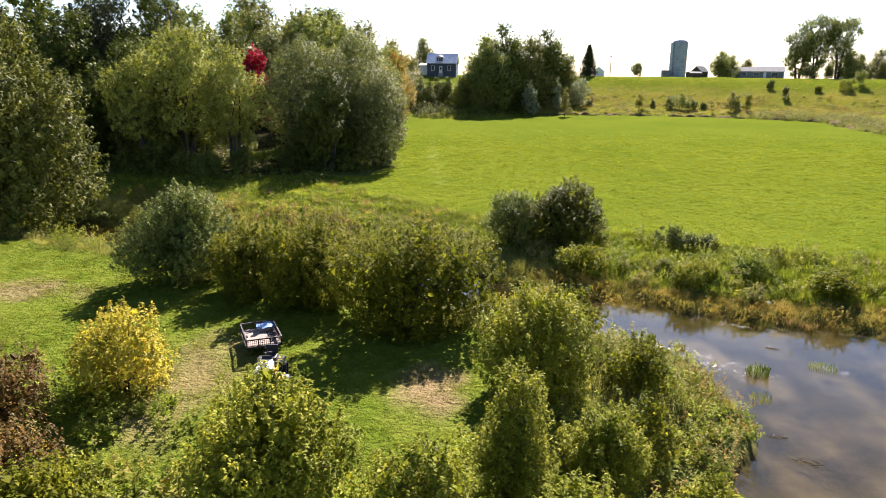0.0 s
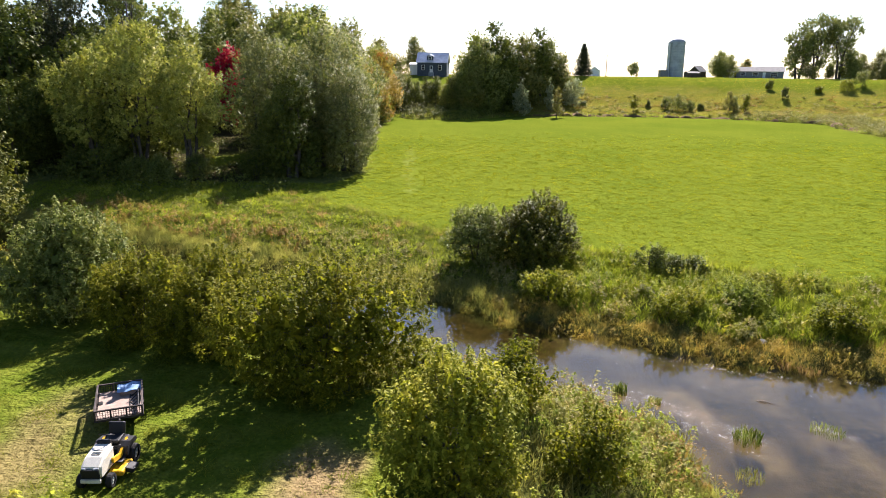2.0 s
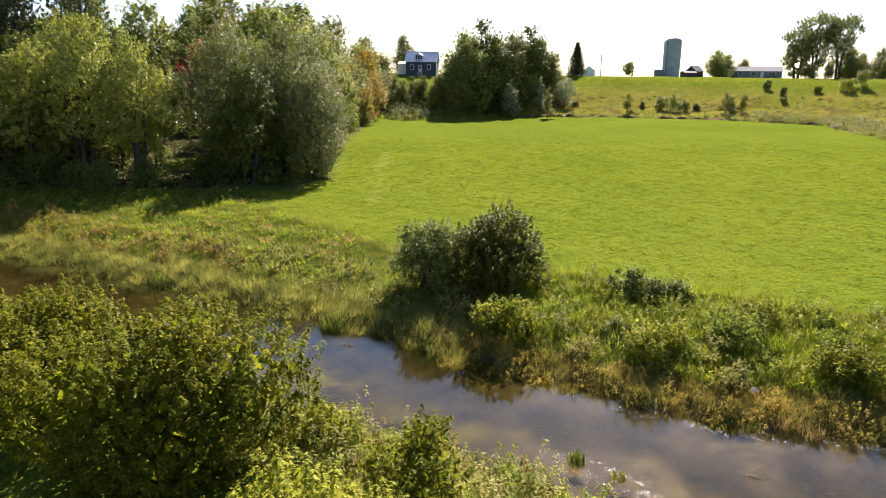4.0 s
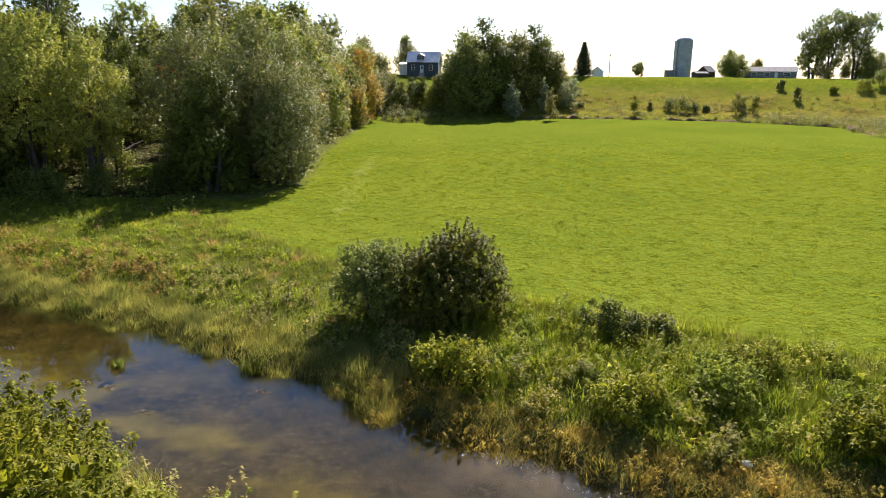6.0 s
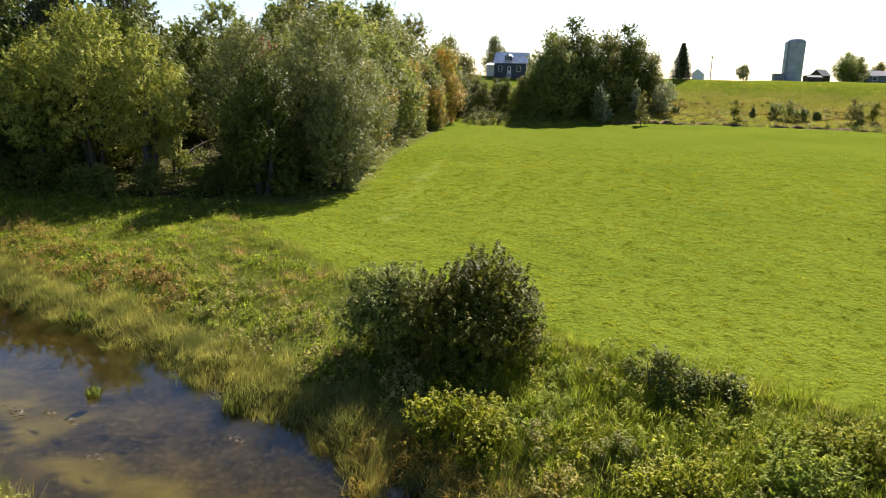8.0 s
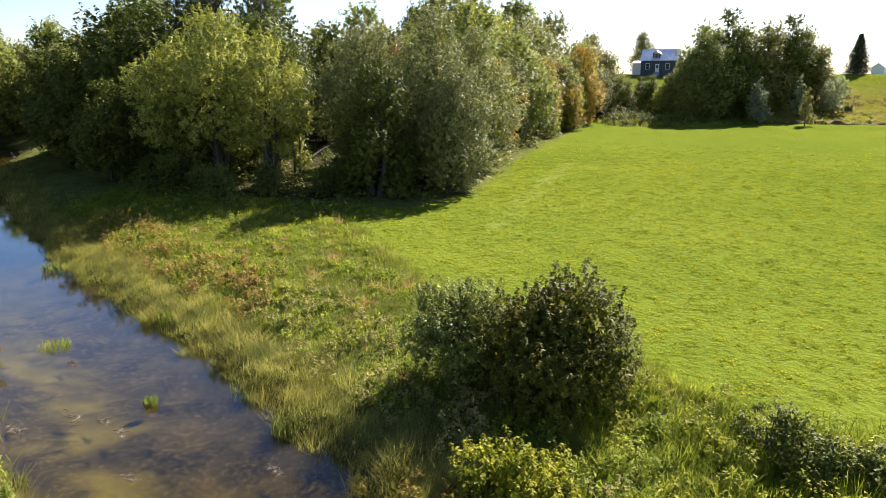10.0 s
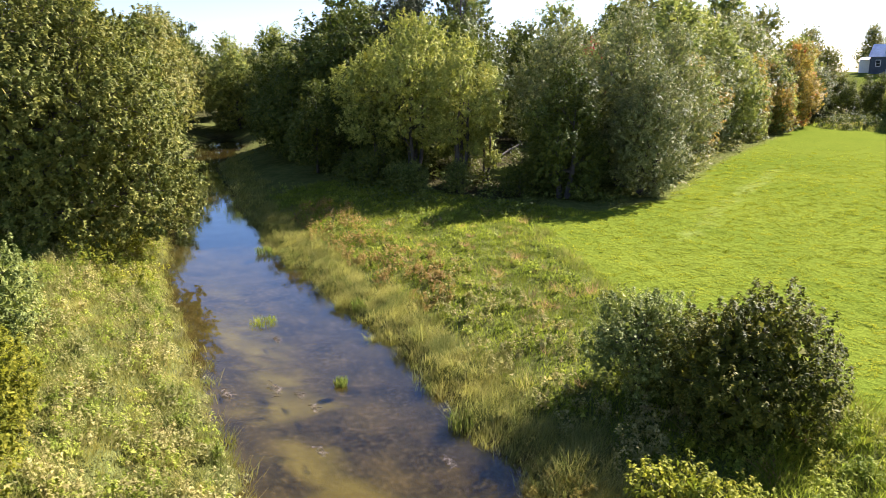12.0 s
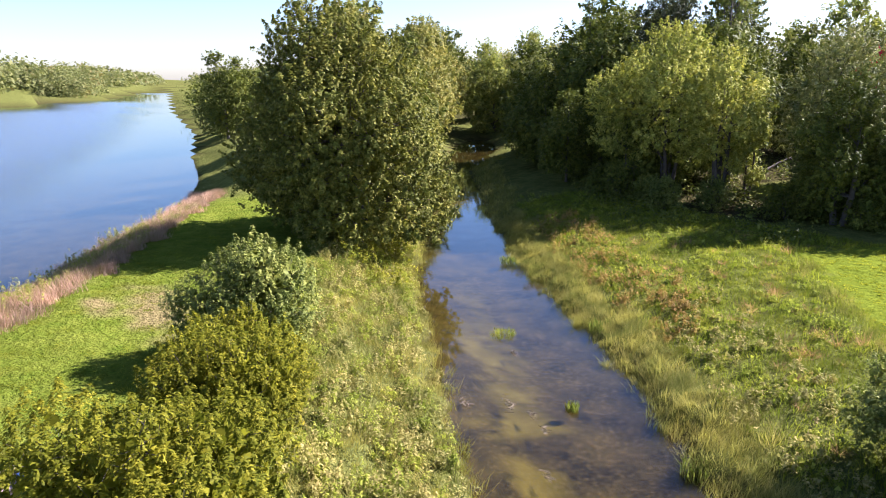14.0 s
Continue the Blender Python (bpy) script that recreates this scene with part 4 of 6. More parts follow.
def lawn_tractor(x, y, turn):
    ob = tagged(new("lawn_tractor"), "cream and yellow riding lawn tractor, empty, hitched before a trailer", "lawn tractor")
    ob.matrix_world = pose(x, y, at(x, y) + 0.02, 0, 0, turn) @ Matrix.Scale(0.84, 4)
    # it faces along -y
    hood = bm_()
    prism(hood, [(-0.86, 0.34), (-0.90, 0.50), (-0.84, 0.70), (-0.60, 0.83), (-0.10, 0.90), (-0.06, 0.90), (-0.06, 0.34)], -0.26, 0.26)
    bmesh.ops.bevel(hood, geom=[e for e in hood.edges if abs(e.verts[0].co.x - e.verts[1].co.x) < 0.01], offset=0.06, segments=3, affect="EDGES")
    h = part("hood", hood, MOW_WHITE, ob, "rounded cream hood")
    for s in (-0.1, -0.02, 0.06):
        part("vent_slot", box(bm_(), (0.22, 0.02, 0.012), (0, -0.42 + s, 0.862 + 0.035 * s), (8, 0, 0)), BLACK, h)
    part("grille", box(bm_(), (0.44, 0.07, 0.26), (0, -0.885, 0.52), (8, 0, 0), 0.02), BLACK, ob, "black front grille")
    for s in (-1, 1):
        part("headlight", box(bm_(), (0.13, 0.05, 0.07), (0.15 * s, -0.885, 0.65), (24, 0, 20 * s), 0.015), LENS, ob)
    part("bumper", box(bm_(), (0.5, 0.06, 0.1), (0, -0.9, 0.33), bevel=0.02), MOW_WHITE, ob)
    part("frame", box(bm_(), (0.36, 1.5, 0.12), (0, -0.05, 0.30), bevel=0.01), BLACK, ob)
    deck = box(bm_(), (1.02, 0.66, 0.15), (0.03, 0.0, 0.19), bevel=0.05)
    part("mower_deck", deck, MOW_YELLOW, ob, "yellow mowing deck")
    part("chute", box(bm_(), (0.24, 0.34, 0.12), (0.62, 0.02, 0.18), (0, 12, 0), 0.02), BLACK, ob)
    part("footboard", box(bm_(), (0.84, 0.40, 0.03), (0, 0.12, 0.37), bevel=0.01), BLACK, ob)
    fender = bm_()
    for s in (-1, 1):
        prism(fender, [(0.22, 0.40), (0.30, 0.62), (0.45, 0.70), (0.80, 0.66), (0.86, 0.58), (0.86, 0.53), (0.4, 0.54), (0.32, 0.38)], 0.18 * s, 0.45 * s)
    box(fender, (0.5, 0.62, 0.1), (0, 0.6, 0.60), bevel=0.02)
    part("fender", fender, BLACK, ob, "dark rear fenders")
    for s in (-1, 1):
        strip = prism(bm_(), [(-0.30, 0.62), (-0.30, 0.48), (0.10, 0.40), (0.36, 0.44), (0.62, 0.60), (0.62, 0.72), (0.40, 0.66), (0.12, 0.52)], 0.27 * s, 0.33 * s)
        part("side_panel", strip, MOW_YELLOW, ob, "yellow side panel")
    seat = box(bm_(), (0.44, 0.42, 0.10), (0, 0.52, 0.74), (4, 0, 0), 0.04)
    part("seat", seat, BLACK, ob)
    part("backrest", box(bm_(), (0.44, 0.11, 0.34), (0, 0.76, 0.92), (-14, 0, 0), 0.05), BLACK, ob)
    part("dashboard", box(bm_(), (0.34, 0.14, 0.26), (0, -0.02, 0.86), (-18, 0, 0), 0.03), BLACK, ob)
    part("steering_column", rod(bm_(), (0, 0.0, 0.85), (0, 0.14, 1.03), 0.022), BLACK, ob)
    ring = bm_()
    c, up = Vector((0, 0.15, 1.04)), Vector((0, 0.5, 0.86)).normalized()
    sx, sy = Vector((1, 0, 0)), up.cross(Vector((1, 0, 0)))
    pts = [c + 0.18 * (math.cos(k * 0.3927) * sx + math.sin(k * 0.3927) * sy) for k in range(16)]
    for k in range(16):
        rod(ring, pts[k], pts[(k + 1) % 16], 0.016, seg=6)
    for k in (0, 5, 11):
        rod(ring, c, pts[k], 0.012, seg=5)
    part("steering_wheel", ring, BLACK, ob)
    for s in (-1, 1):
        wheel(ob, "front_wheel", 0.36 * s, -0.62, 0.19, 0.15, MOW_WHITE)
        wheel(ob, "rear_wheel", 0.42 * s, 0.62, 0.255, 0.22, SEAT_GREY)
    part("hitch", box(bm_(), (0.08, 0.3, 0.03), (0, 1.05, 0.3)), STEEL, ob)
    return ob


def utility_trailer(x, y, turn):
    ob = tagged(new("utility_trailer"), "small steel utility trailer with plywood floor and mesh sides", "trailer")
    ob.matrix_world = pose(x, y, at(x, y) + 0.02, 0, 0, turn)
    W, L, z = 1.06, 1.58, 0.32
    part("floor_panel", box(bm_(), (W - 0.06, L - 0.04, 0.02), (0, 0, z + 0.03), bevel=0.004), PLY, ob, "weathered plywood bed")
    fr = bm_()
    for s in (-1, 1):
        box(fr, (0.05, L, 0.06), (s * W / 2, 0, z - 0.01))
        box(fr, (W, 0.05, 0.06), (0, s * L / 2, z - 0.01))
    box(fr, (W - 0.1, 0.04, 0.04), (0, 0, z - 0.02))
    part("frame", fr, STEEL, ob)
    H = 0.24
    for sx in (-1, 1):
        for k in range(3):
            part("post", box(bm_(), (0.04, 0.04, H), (sx * W / 2, (k - 1) * (L / 2 - 0.02), z + H / 2)), STEEL, ob)
        part("rail", box(bm_(), (0.045, L, 0.04), (sx * W / 2, 0, z + H), bevel=0.006), STEEL, ob)
        me = bm_()
        for k in range(1, 22):
            rod(me, (sx * W / 2, -L / 2 + k * L / 22, z), (sx * W / 2, -L / 2 + k * L / 22, z + H), 0.005, seg=4)
        for k in range(1, 4):
            rod(me, (sx * W / 2, -L / 2, z + 0.06 * k), (sx * W / 2, L / 2, z + 0.06 * k), 0.005, seg=4)
        part("side_mesh", me, STEEL, ob)
    for sy in (-1, 1):
        part("rail", box(bm_(), (W, 0.045, 0.04), (0, sy * L / 2, z + H), bevel=0.006), STEEL, ob)
        me = bm_()
        for k in range(1, 18):
            rod(me, (-W / 2 + k * W / 18, sy * L / 2, z), (-W / 2 + k * W / 18, sy * L / 2, z + H), 0.006, seg=4)
        for k in range(1, 4):
            rod(me, (-W / 2, sy * L / 2, z + 0.06 * k), (W / 2, sy * L / 2, z + 0.06 * k), 0.005, seg=4)
        part("end_mesh", me, STEEL, ob)
        for k in (-1, 1):
            part("post", box(bm_(), (0.04, 0.04, H), (k * W / 6, sy * L / 2, z + H / 2)), STEEL, ob)
    part("drawbar", rod(bm_(), (0, -L / 2, z - 0.03), (0.05, -L / 2 - 0.62, 0.32), 0.03), STEEL, ob)
    part("axle", rod(bm_(), (-W / 2 + 0.05, 0.1, 0.2), (W / 2 - 0.05, 0.1, 0.2), 0.022), STEEL, ob)
    for s in (-1, 1):
        wheel(ob, "wheel", s * (W / 2 - 0.08), 0.1, 0.2, 0.12, GALV)
    return ob


TX, TY, TT = -4.27, 19.42, 3.0
lawn_tractor(TX, TY, TT)
tr = utility_trailer(-5.2, 21.95, 24.5)


def on_trailer(lx, ly, lz=0.0, rot=(0, 0, 0)):
    return tr.matrix_world @ pose(lx, ly, 0.362 + lz, *rot)


blue = tagged(new("blue_sheet"), "faded blue plastic sheet folded in the trailer bed", "sheet")
blue.matrix_world = on_trailer(0.22, 0.54, 0.0)
sh = bm_()
bmesh.ops.create_grid(sh, x_segments=14, y_segments=10, size=0.5, matrix=Matrix.Diagonal((0.56, 0.44, 1, 1)))
for v in sh.verts:
    v.co.z = 0.16 + 0.10 * v.co.y + 0.012 * math.sin(v.co.x * 19) + 0.01 * math.sin(v.co.y * 27 + v.co.x * 7)
    v.co *= 1.0 + 0.03 * math.sin(v.co.x * 11 + v.co.y * 5)
bmesh.ops.solidify(sh, geom=list(sh.faces), thickness=0.012)
part("cloth", sh, BLUE, blue)
crate = tagged(new("crate"), "low plywood crate under a blue sheet", "crate")
crate.matrix_world = on_trailer(0.22, 0.54, 0.0)
part("side_board", box(bm_(), (0.44, 0.32, 0.12), (0, 0, 0.065), bevel=0.01), PLY, crate)
ladder = tagged(new("step_ladder"), "dark metal ladder lying along the trailer side", "ladder")
ladder.matrix_world = on_trailer(0.36, -0.14, 0.05, (0, -38, 0))
for s in (-1, 1):
    part("side_rail", box(bm_(), (0.035, 1.05, 0.05), (0.13 * s, 0, 0.02), bevel=0.005), BLACK, ladder)
for k in range(5):
    part("rung", rod(bm_(), (-0.13, -0.42 + 0.21 * k, 0.02), (0.13, -0.42 + 0.21 * k, 0.02), 0.014, seg=6), BLACK, ladder)


# ---- buildings on the hill ----
def window_(parent, name, x, y, z, w, h, frame_mat=WHITE):
    """A framed window on a wall that faces -y."""
    win = part(name, box(bm_(), (w + 0.24, 0.1, h + 0.24), (0, 0, 0), bevel=0.01), frame_mat, parent, m=pose(x, y, z))
    part("pane", box(bm_(), (w, 0.05, h), (0, -0.045, 0)), PANE, win)
    part("bar", box(bm_(), (w, 0.04, 0.06), (0, -0.075, 0)), frame_mat, win)
    return win


def farmhouse(x, y):
    ob = tagged(new("farmhouse"), "small slate-blue farmhouse with pale tin roof and dormer", "house")
    ob.matrix_world = pose(x, y, at(x, y) + 0.5, 0, 0, -4) @ Matrix.Scale(0.86, 4)
    W, D, E, R = 8.6, 7.2, 3.1, 5.75
    wall = prism(bm_(), [(-D / 2, -1.4), (D / 2, -1.4), (D / 2, E), (0, R - 0.1), (-D / 2, E)], -W / 2, W / 2)
    part("wall", wall, SIDING, ob)
    for k in range(12):
        part("clapboard", box(bm_(), (W + 0.01, 0.03, 0.02), (0, -D / 2 - 0.012, 0.15 + 0.24 * k)), SIDING, ob)
    sl = math.degrees(math.atan2(R - E, D / 2))
    run = math.hypot(R - E, D / 2) + 0.45
    for s in (-1, 1):
        rf = box(bm_(), (W + 0.7, run, 0.12), (0, s * (D / 4 + 0.12), (R + E) / 2 + 0.0), (-s * sl, 0, 0))
        roof = part("roof", rf, ROOF_TIN, ob, "pale standing-seam tin roof")
        for k in range(15):
            part("seam", box(bm_(), (0.05, run, 0.05), (-4.3 + 0.614 * k, s * (D / 4 + 0.12), (R + E) / 2 + 0.08), (-s * sl, 0, 0)), ROOF_TIN, roof)
    window_(ob, "window", -2.6, -D / 2 - 0.06, 1.6, 0.8, 1.25)
    window_(ob, "window", 2.3, -D / 2 - 0.06, 1.6, 0.8, 1.25)
    dr = part("door", box(bm_(), (0.95, 0.1, 2.1), (0, 0, 0), bevel=0.01), WHITE, ob, "white front door", pose(-0.2, -D / 2 - 0.06, 1.1))
    part("pane", box(bm_(), (0.45, 0.05, 0.8), (0, -0.04, 0.45)), PANE, dr)
    dm = bm_()
    prism(dm, [(-3.0, 3.2), (-0.9, 3.2), (-0.9, 4.85), (-3.0, 4.85)], -1.55, 0.25)
    dorm = part("dormer", dm, SIDING, ob)
    for s in (-1, 1):
        part("dormer_roof", box(bm_(), (1.25, 2.7, 0.1), (-0.65 + s * 0.5, -2.0, 5.05), (0, s * 32, 0)), ROOF_TIN, dorm)
    win = window_(dorm, "window", -0.65, -3.03, 4.2, 0.7, 0.9)
    part("porch_wall", box(bm_(), (2.6, 3.0, 3.6), (-5.6, 0.5, 0.7)), WHITE, ob)
    part("porch_roof", box(bm_(), (2.9, 3.6, 0.14), (-5.6, 0.4, 2.75), (10, 0, 0)), ROOF_TIN, ob)
    part("porch_step", box(bm_(), (1.4, 0.9, 1.1), (-0.2, -D / 2 - 0.5, -0.3), bevel=0.02), CONCRETE, ob)
    return ob


def silo(x, y):
    ob = tagged(new("silo"), "tall grey concrete stave silo with galvanised dome", "silo")
    ob.matrix_world = pose(x, y, at(x, y))
    r, h = 2.45, 10.6
    part("shaft", rod(bm_(), (0, 0, -0.2), (0, 0, h), r, seg=40), CONCRETE, ob)
    for k in range(22):
        part("hoop", rod(bm_(), (0, 0, 0.35 + 0.49 * k), (0, 0, 0.41 + 0.49 * k), r + 0.03, seg=40), GALV, ob)
    dome = bm_()
    bmesh.ops.create_uvsphere(dome, u_segments=32, v_segments=16, radius=r + 0.05, matrix=pose(0, 0, h) @ Matrix.Diagonal((1, 1, 0.6, 1)))
    bmesh.ops.delete(dome, geom=[v for v in dome.verts if v.co.z < h - 0.05], context="VERTS")
    part("dome", dome, DOME_PAINT, ob, "dull grey dome cap")
    part("chute", rod(bm_(), (-r - 0.2, -0.9, 0), (-r - 0.2, -0.9, h + 0.2), 0.5, seg=14), GALV, ob)
    part("feed_room", box(bm_(), (2.4, 2.6, 2.2), (-r - 1.6, -1.0, 1.1)), GREY_WALL, ob)
    return ob


def shed(name, label, x, y, w, d, e, r, wall, roof, turn=0, opens=()):
    ob = tagged(new(name), label, "building")
    ob.matrix_world = pose(x, y, at(x, y), 0, 0, turn)
    part("wall", prism(bm_(), [(-d / 2, -0.3), (d / 2, -0.3), (d / 2, e), (0, r - 0.06), (-d / 2, e)], -w / 2, w / 2), wall, ob)
    sl = math.degrees(math.atan2(r - e, d / 2))
    run = math.hypot(r - e, d / 2) + 0.35
    for s in (-1, 1):
        part("roof", box(bm_(), (w + 0.5, run, 0.1), (0, s * (d / 4 + 0.08), (r + e) / 2 + 0.02), (-s * sl, 0, 0)), roof, ob)
    for kind, ox, oz, ow, oh in opens:
        if kind == "door":
            part("door", box(bm_(), (ow, 0.08, oh), (ox, -d / 2 - 0.04, oz)), WHITE, ob)
        else:
            window_(ob, "window", ox, -d / 2 - 0.05, oz, ow, oh)
    return ob


farmhouse(-5.2, 189.5)
silo(70.0, 240.0)
shed("bungalow", "long low grey bungalow with shingled roof", 106.8, 266, 16, 8, 2.4, 3.9, GREY_WALL, GREY_ROOF, -22,
     [("window", -5, 1.5, 1.3, 1.1), ("window", -1, 1.5, 1.6, 1.1), ("door", 1.8, 1.05, 0.95, 2.1), ("window", 5, 1.5, 2.0, 1.1)])
shed("garage_wing", "dark low wing with white doors beside the bungalow", 96.2, 267, 6, 6, 2.3, 3.5, DARK_WOOD, GREY_ROOF, -22, [("door", -2, 1.1, 2.4, 2.2), ("door", 1.6, 1.1, 1.4, 2.1)])
shed("barn", "old barn with a steep grey roof", 86, 268, 4.4, 4, 2.2, 3.9, DARK_WOOD, GREY_ROOF, 40)
shed("machine_shed", "low dark machine shed near the silo", 79, 252, 4, 3.5, 1.5, 2.0, DARK_WOOD, GREY_ROOF, 8)
shed("garden_shed", "small white garden shed under the poplars", 106, 205, 2.6, 2.2, 1.7, 2.3, WHITE, GREY_ROOF, 10)
shed("wellhouse", "small white and green gabled shed on the ridge", 44.5, 240, 2.6, 3, 1.9, 3.0, WHITE, GALV, 70)

pole = tagged(new("utility_pole"), "weathered wooden utility pole on the ridge", "pole")
pole.matrix_world = pose(46.5, 232, at(46.5, 232))
part("post", rod(bm_(), (0, 0, -0.5), (0, 0, 6.6), 0.13, 0.10), DARK_WOOD, pole)
part("crossarm", box(bm_(), (1.4, 0.1, 0.1), (0, 0, 6.2)), DARK_WOOD, pole)

table = tagged(new("picnic_table"), "dark wooden picnic table on the hilltop lawn", "table")
table.matrix_world = pose(83, 196, at(83, 196), 0, 0, 20)
part("tabletop", box(bm_(), (1.9, 0.8, 0.05), (0, 0, 0.75)), DARK_WOOD, table)
for s in (-1, 1):
    part("bench", box(bm_(), (1.9, 0.28, 0.05), (0, 0.72 * s, 0.45)), DARK_WOOD, table)
    part("leg", box(bm_(), (0.08, 1.5, 0.08), (0.7 * s, 0, 0.42)), DARK_WOOD, table)
    part("leg", box(bm_(), (0.08, 0.08, 0.75), (0.7 * s, 0, 0.37)), DARK_WOOD, table)


# ---- shrubs on the peninsula ----
SHRUB = dict(base=0.04, core=150, stems=4, trunk=0.05, lobes=15, shape=0.5)
plant("boxelder_shrub", "large box-elder shrub with lime-tipped leaves and a yellow patch", "shrub", -0.7, 24.1, 2.65, 3.7, L_BOXELDER, 21, clusters=598, per=64, size=0.088, spread=0.46, group="box elders on the bank", **SHRUB)
plant("boxelder_shrub", "dense box-elder shrub with olive green leaves", "shrub", -4.5, 26.8, 2.1, 3.1, L_BOXELDER, 22, clusters=460, per=64, size=0.088, spread=0.44, group="box elders on the bank", **SHRUB)
plant("boxelder_shrub", "box-elder shrub merging into its neighbours", "shrub", -7.4, 27.9, 1.9, 2.8, L_BOXELDER, 23, clusters=345, per=64, size=0.088, spread=0.42, group="box elders on the bank", **SHRUB)
plant("rounded_bush", "rounded grey-green bush above the stream bank", "bush", -10.6, 29.4, 2.35, 3.7, L_GREYGREEN, 24, clusters=529, per=52, size=0.091, spread=0.46, **SHRUB)
plant("boxelder_shrub", "lime green box-elder shrub at the water's edge", "shrub", 3.4, 19.6, 1.75, 3.0, L_LIME, 25, clusters=379, per=46, size=0.091, spread=0.57, group="box elders on the bank", **{**SHRUB, "core": 90}, lift=1.3, slim=0.28)
plant("boxelder_shrub", "bright lime young box elder beside the mown path", "shrub", -2.5, 13.1, 1.8, 2.8, L_LIME, 26, clusters=437, per=46, size=0.091, spread=0.57, group="box elders on the bank", **{**SHRUB, "core": 90}, lift=1.3, slim=0.28)
plant("willow_shrub", "upright light green shrub on the bank", "shrub", 2.4, 14.4, 1.0, 2.9, L_LIME, 27, form="column", clusters=241, per=46, size=0.077, spread=0.51, **{**SHRUB, "core": 90}, lift=1.3, slim=0.28)
plant("willow_shrub", "low lime-green shrub on the bank", "shrub", 4.6, 15.6, 1.05, 2.0, L_LIME, 28, clusters=218, per=46, size=0.077, spread=0.51, **{**SHRUB, "core": 90}, lift=1.3, slim=0.28)
plant("willow_shrub", "small light green sapling shrub", "shrub", 0.6, 12.6, 1.1, 2.1, L_LIME, 29, clusters=172, per=44, size=0.077, spread=0.51, **{**SHRUB, "core": 90}, lift=1.3, slim=0.28)
plant("willow_shrub", "small light green sapling shrub", "shrub", 3.4, 12.6, 1.2, 1.9, L_LIME, 30, clusters=172, per=44, size=0.077, spread=0.51, **{**SHRUB, "core": 90}, lift=1.3, slim=0.28)
plant("yellow_shrub", "golden yellow autumn shrub on the lawn edge", "shrub", -8.1, 18.6, 1.6, 2.3, L_YELLOW, 31, clusters=195, per=32, size=0.099, spread=0.52, **{**SHRUB, "core": 45}, lift=1.6, slim=0.26)
plant("yellow_shrub", "rust and yellow shrub turning bare", "shrub", -10.2, 16.4, 1.6, 1.8, L_BROWN, 32, clusters=241, per=30, size=0.084, spread=0.58, **{**SHRUB, "core": 45}, lift=1.6, slim=0.26)
plant("yellow_shrub", "low brown shrub turning bare in autumn", "shrub", -8.6, 13.6, 1.4, 1.4, L_BROWN, 33, clusters=184, per=30, size=0.084, spread=0.58, **{**SHRUB, "core": 45}, lift=1.6, slim=0.26)

for k, (x, y, r, h_, m_) in enumerate([(5.8, 17.4, 1.0, 1.8, L_BOXELDER), (6.6, 20.6, 1.1, 1.6, L_BOXELDER), (4.9, 23.4, 1.2, 1.9, L_BOXELDER), (6.7, 14.8, 0.9, 1.9, L_LIME), (2.2, 26.0, 1.0, 1.5, L_LIME)]):
    plant("tip_shrub", "small leafy shrub among weeds at the tip", "shrub", x, y, r, h_, m_, 160 + k, clusters=115, per=26, size=0.099, spread=0.35, group="small shrubs at the tip", base=0.04, stems=3, trunk=0.03, lobes=9, shape=0.55)

plant("yellow_shrub", "sparse brown and yellow shrub on the lawn edge", "shrub", -11.8, 14.2, 1.5, 1.9, L_BROWN, 34, clusters=126, per=26, size=0.084, spread=0.58, **{**SHRUB, "core": 45}, lift=1.6, slim=0.26)
plant("olive_shrub", "low olive shrub at the lawn edge", "shrub", -7.0, 12.0, 1.3, 1.5, L_BOXELDER, 35, clusters=138, per=28, size=0.099, spread=0.39, **SHRUB)

# ---- shrubs on the north bank ----
plant("bank_bush", "dark spreading bush on the field edge", "bush", 6.9, 41.3, 2.4, 3.45, L_BUSH, 41, clusters=483, per=52, size=0.098, spread=0.42, **SHRUB)
plant("bank_bush", "greyish open-branched bush on the field edge", "bush", 4.1, 41.6, 1.9, 3.0, L_GREYGREEN, 42, clusters=345, per=44, size=0.077, spread=0.39, **SHRUB)
for k, (x, y, r, h_) in enumerate([(12.7, 39.4, 0.9, 1.4), (13.7, 39.0, 0.8, 1.0), (14.6, 39.1, 0.7, 0.8)]):
    plant("dogwood_bush", "low twiggy dark dogwood at the field edge", "bush", x, y, r, h_, L_DARK, 43 + 100 * k, clusters=46, per=20, size=0.099, spread=0.35, base=0.04, stems=6, trunk=0.03, lobes=7, shape=0.6, group="dogwoods at the field edge")
for k, (x, y, r, h_, m_) in enumerate([(7.5, 36.4, 1.4, 1.6, L_LIME), (12.6, 34.4, 1.2, 1.1, L_LIME), (15.6, 34.9, 1.2, 1.0, L_WEED), (18.6, 32.6, 1.3, 1.1, L_BOXELDER),
                                       (17.0, 36.6, 1.1, 0.9, L_LIME), (22.5, 31.2, 1.3, 1.2, L_LIME), (24.6, 33.0, 1.3, 1.0, L_BOXELDER)]):
    plant("weed_bush", "low leafy bush standing among bank weeds", "bush", x, y, r, h_, m_, 140 + k, clusters=103, per=26, size=0.099, spread=0.35, group="low bushes on the bank", base=0.04, stems=3, trunk=0.03, lobes=9, shape=0.55)

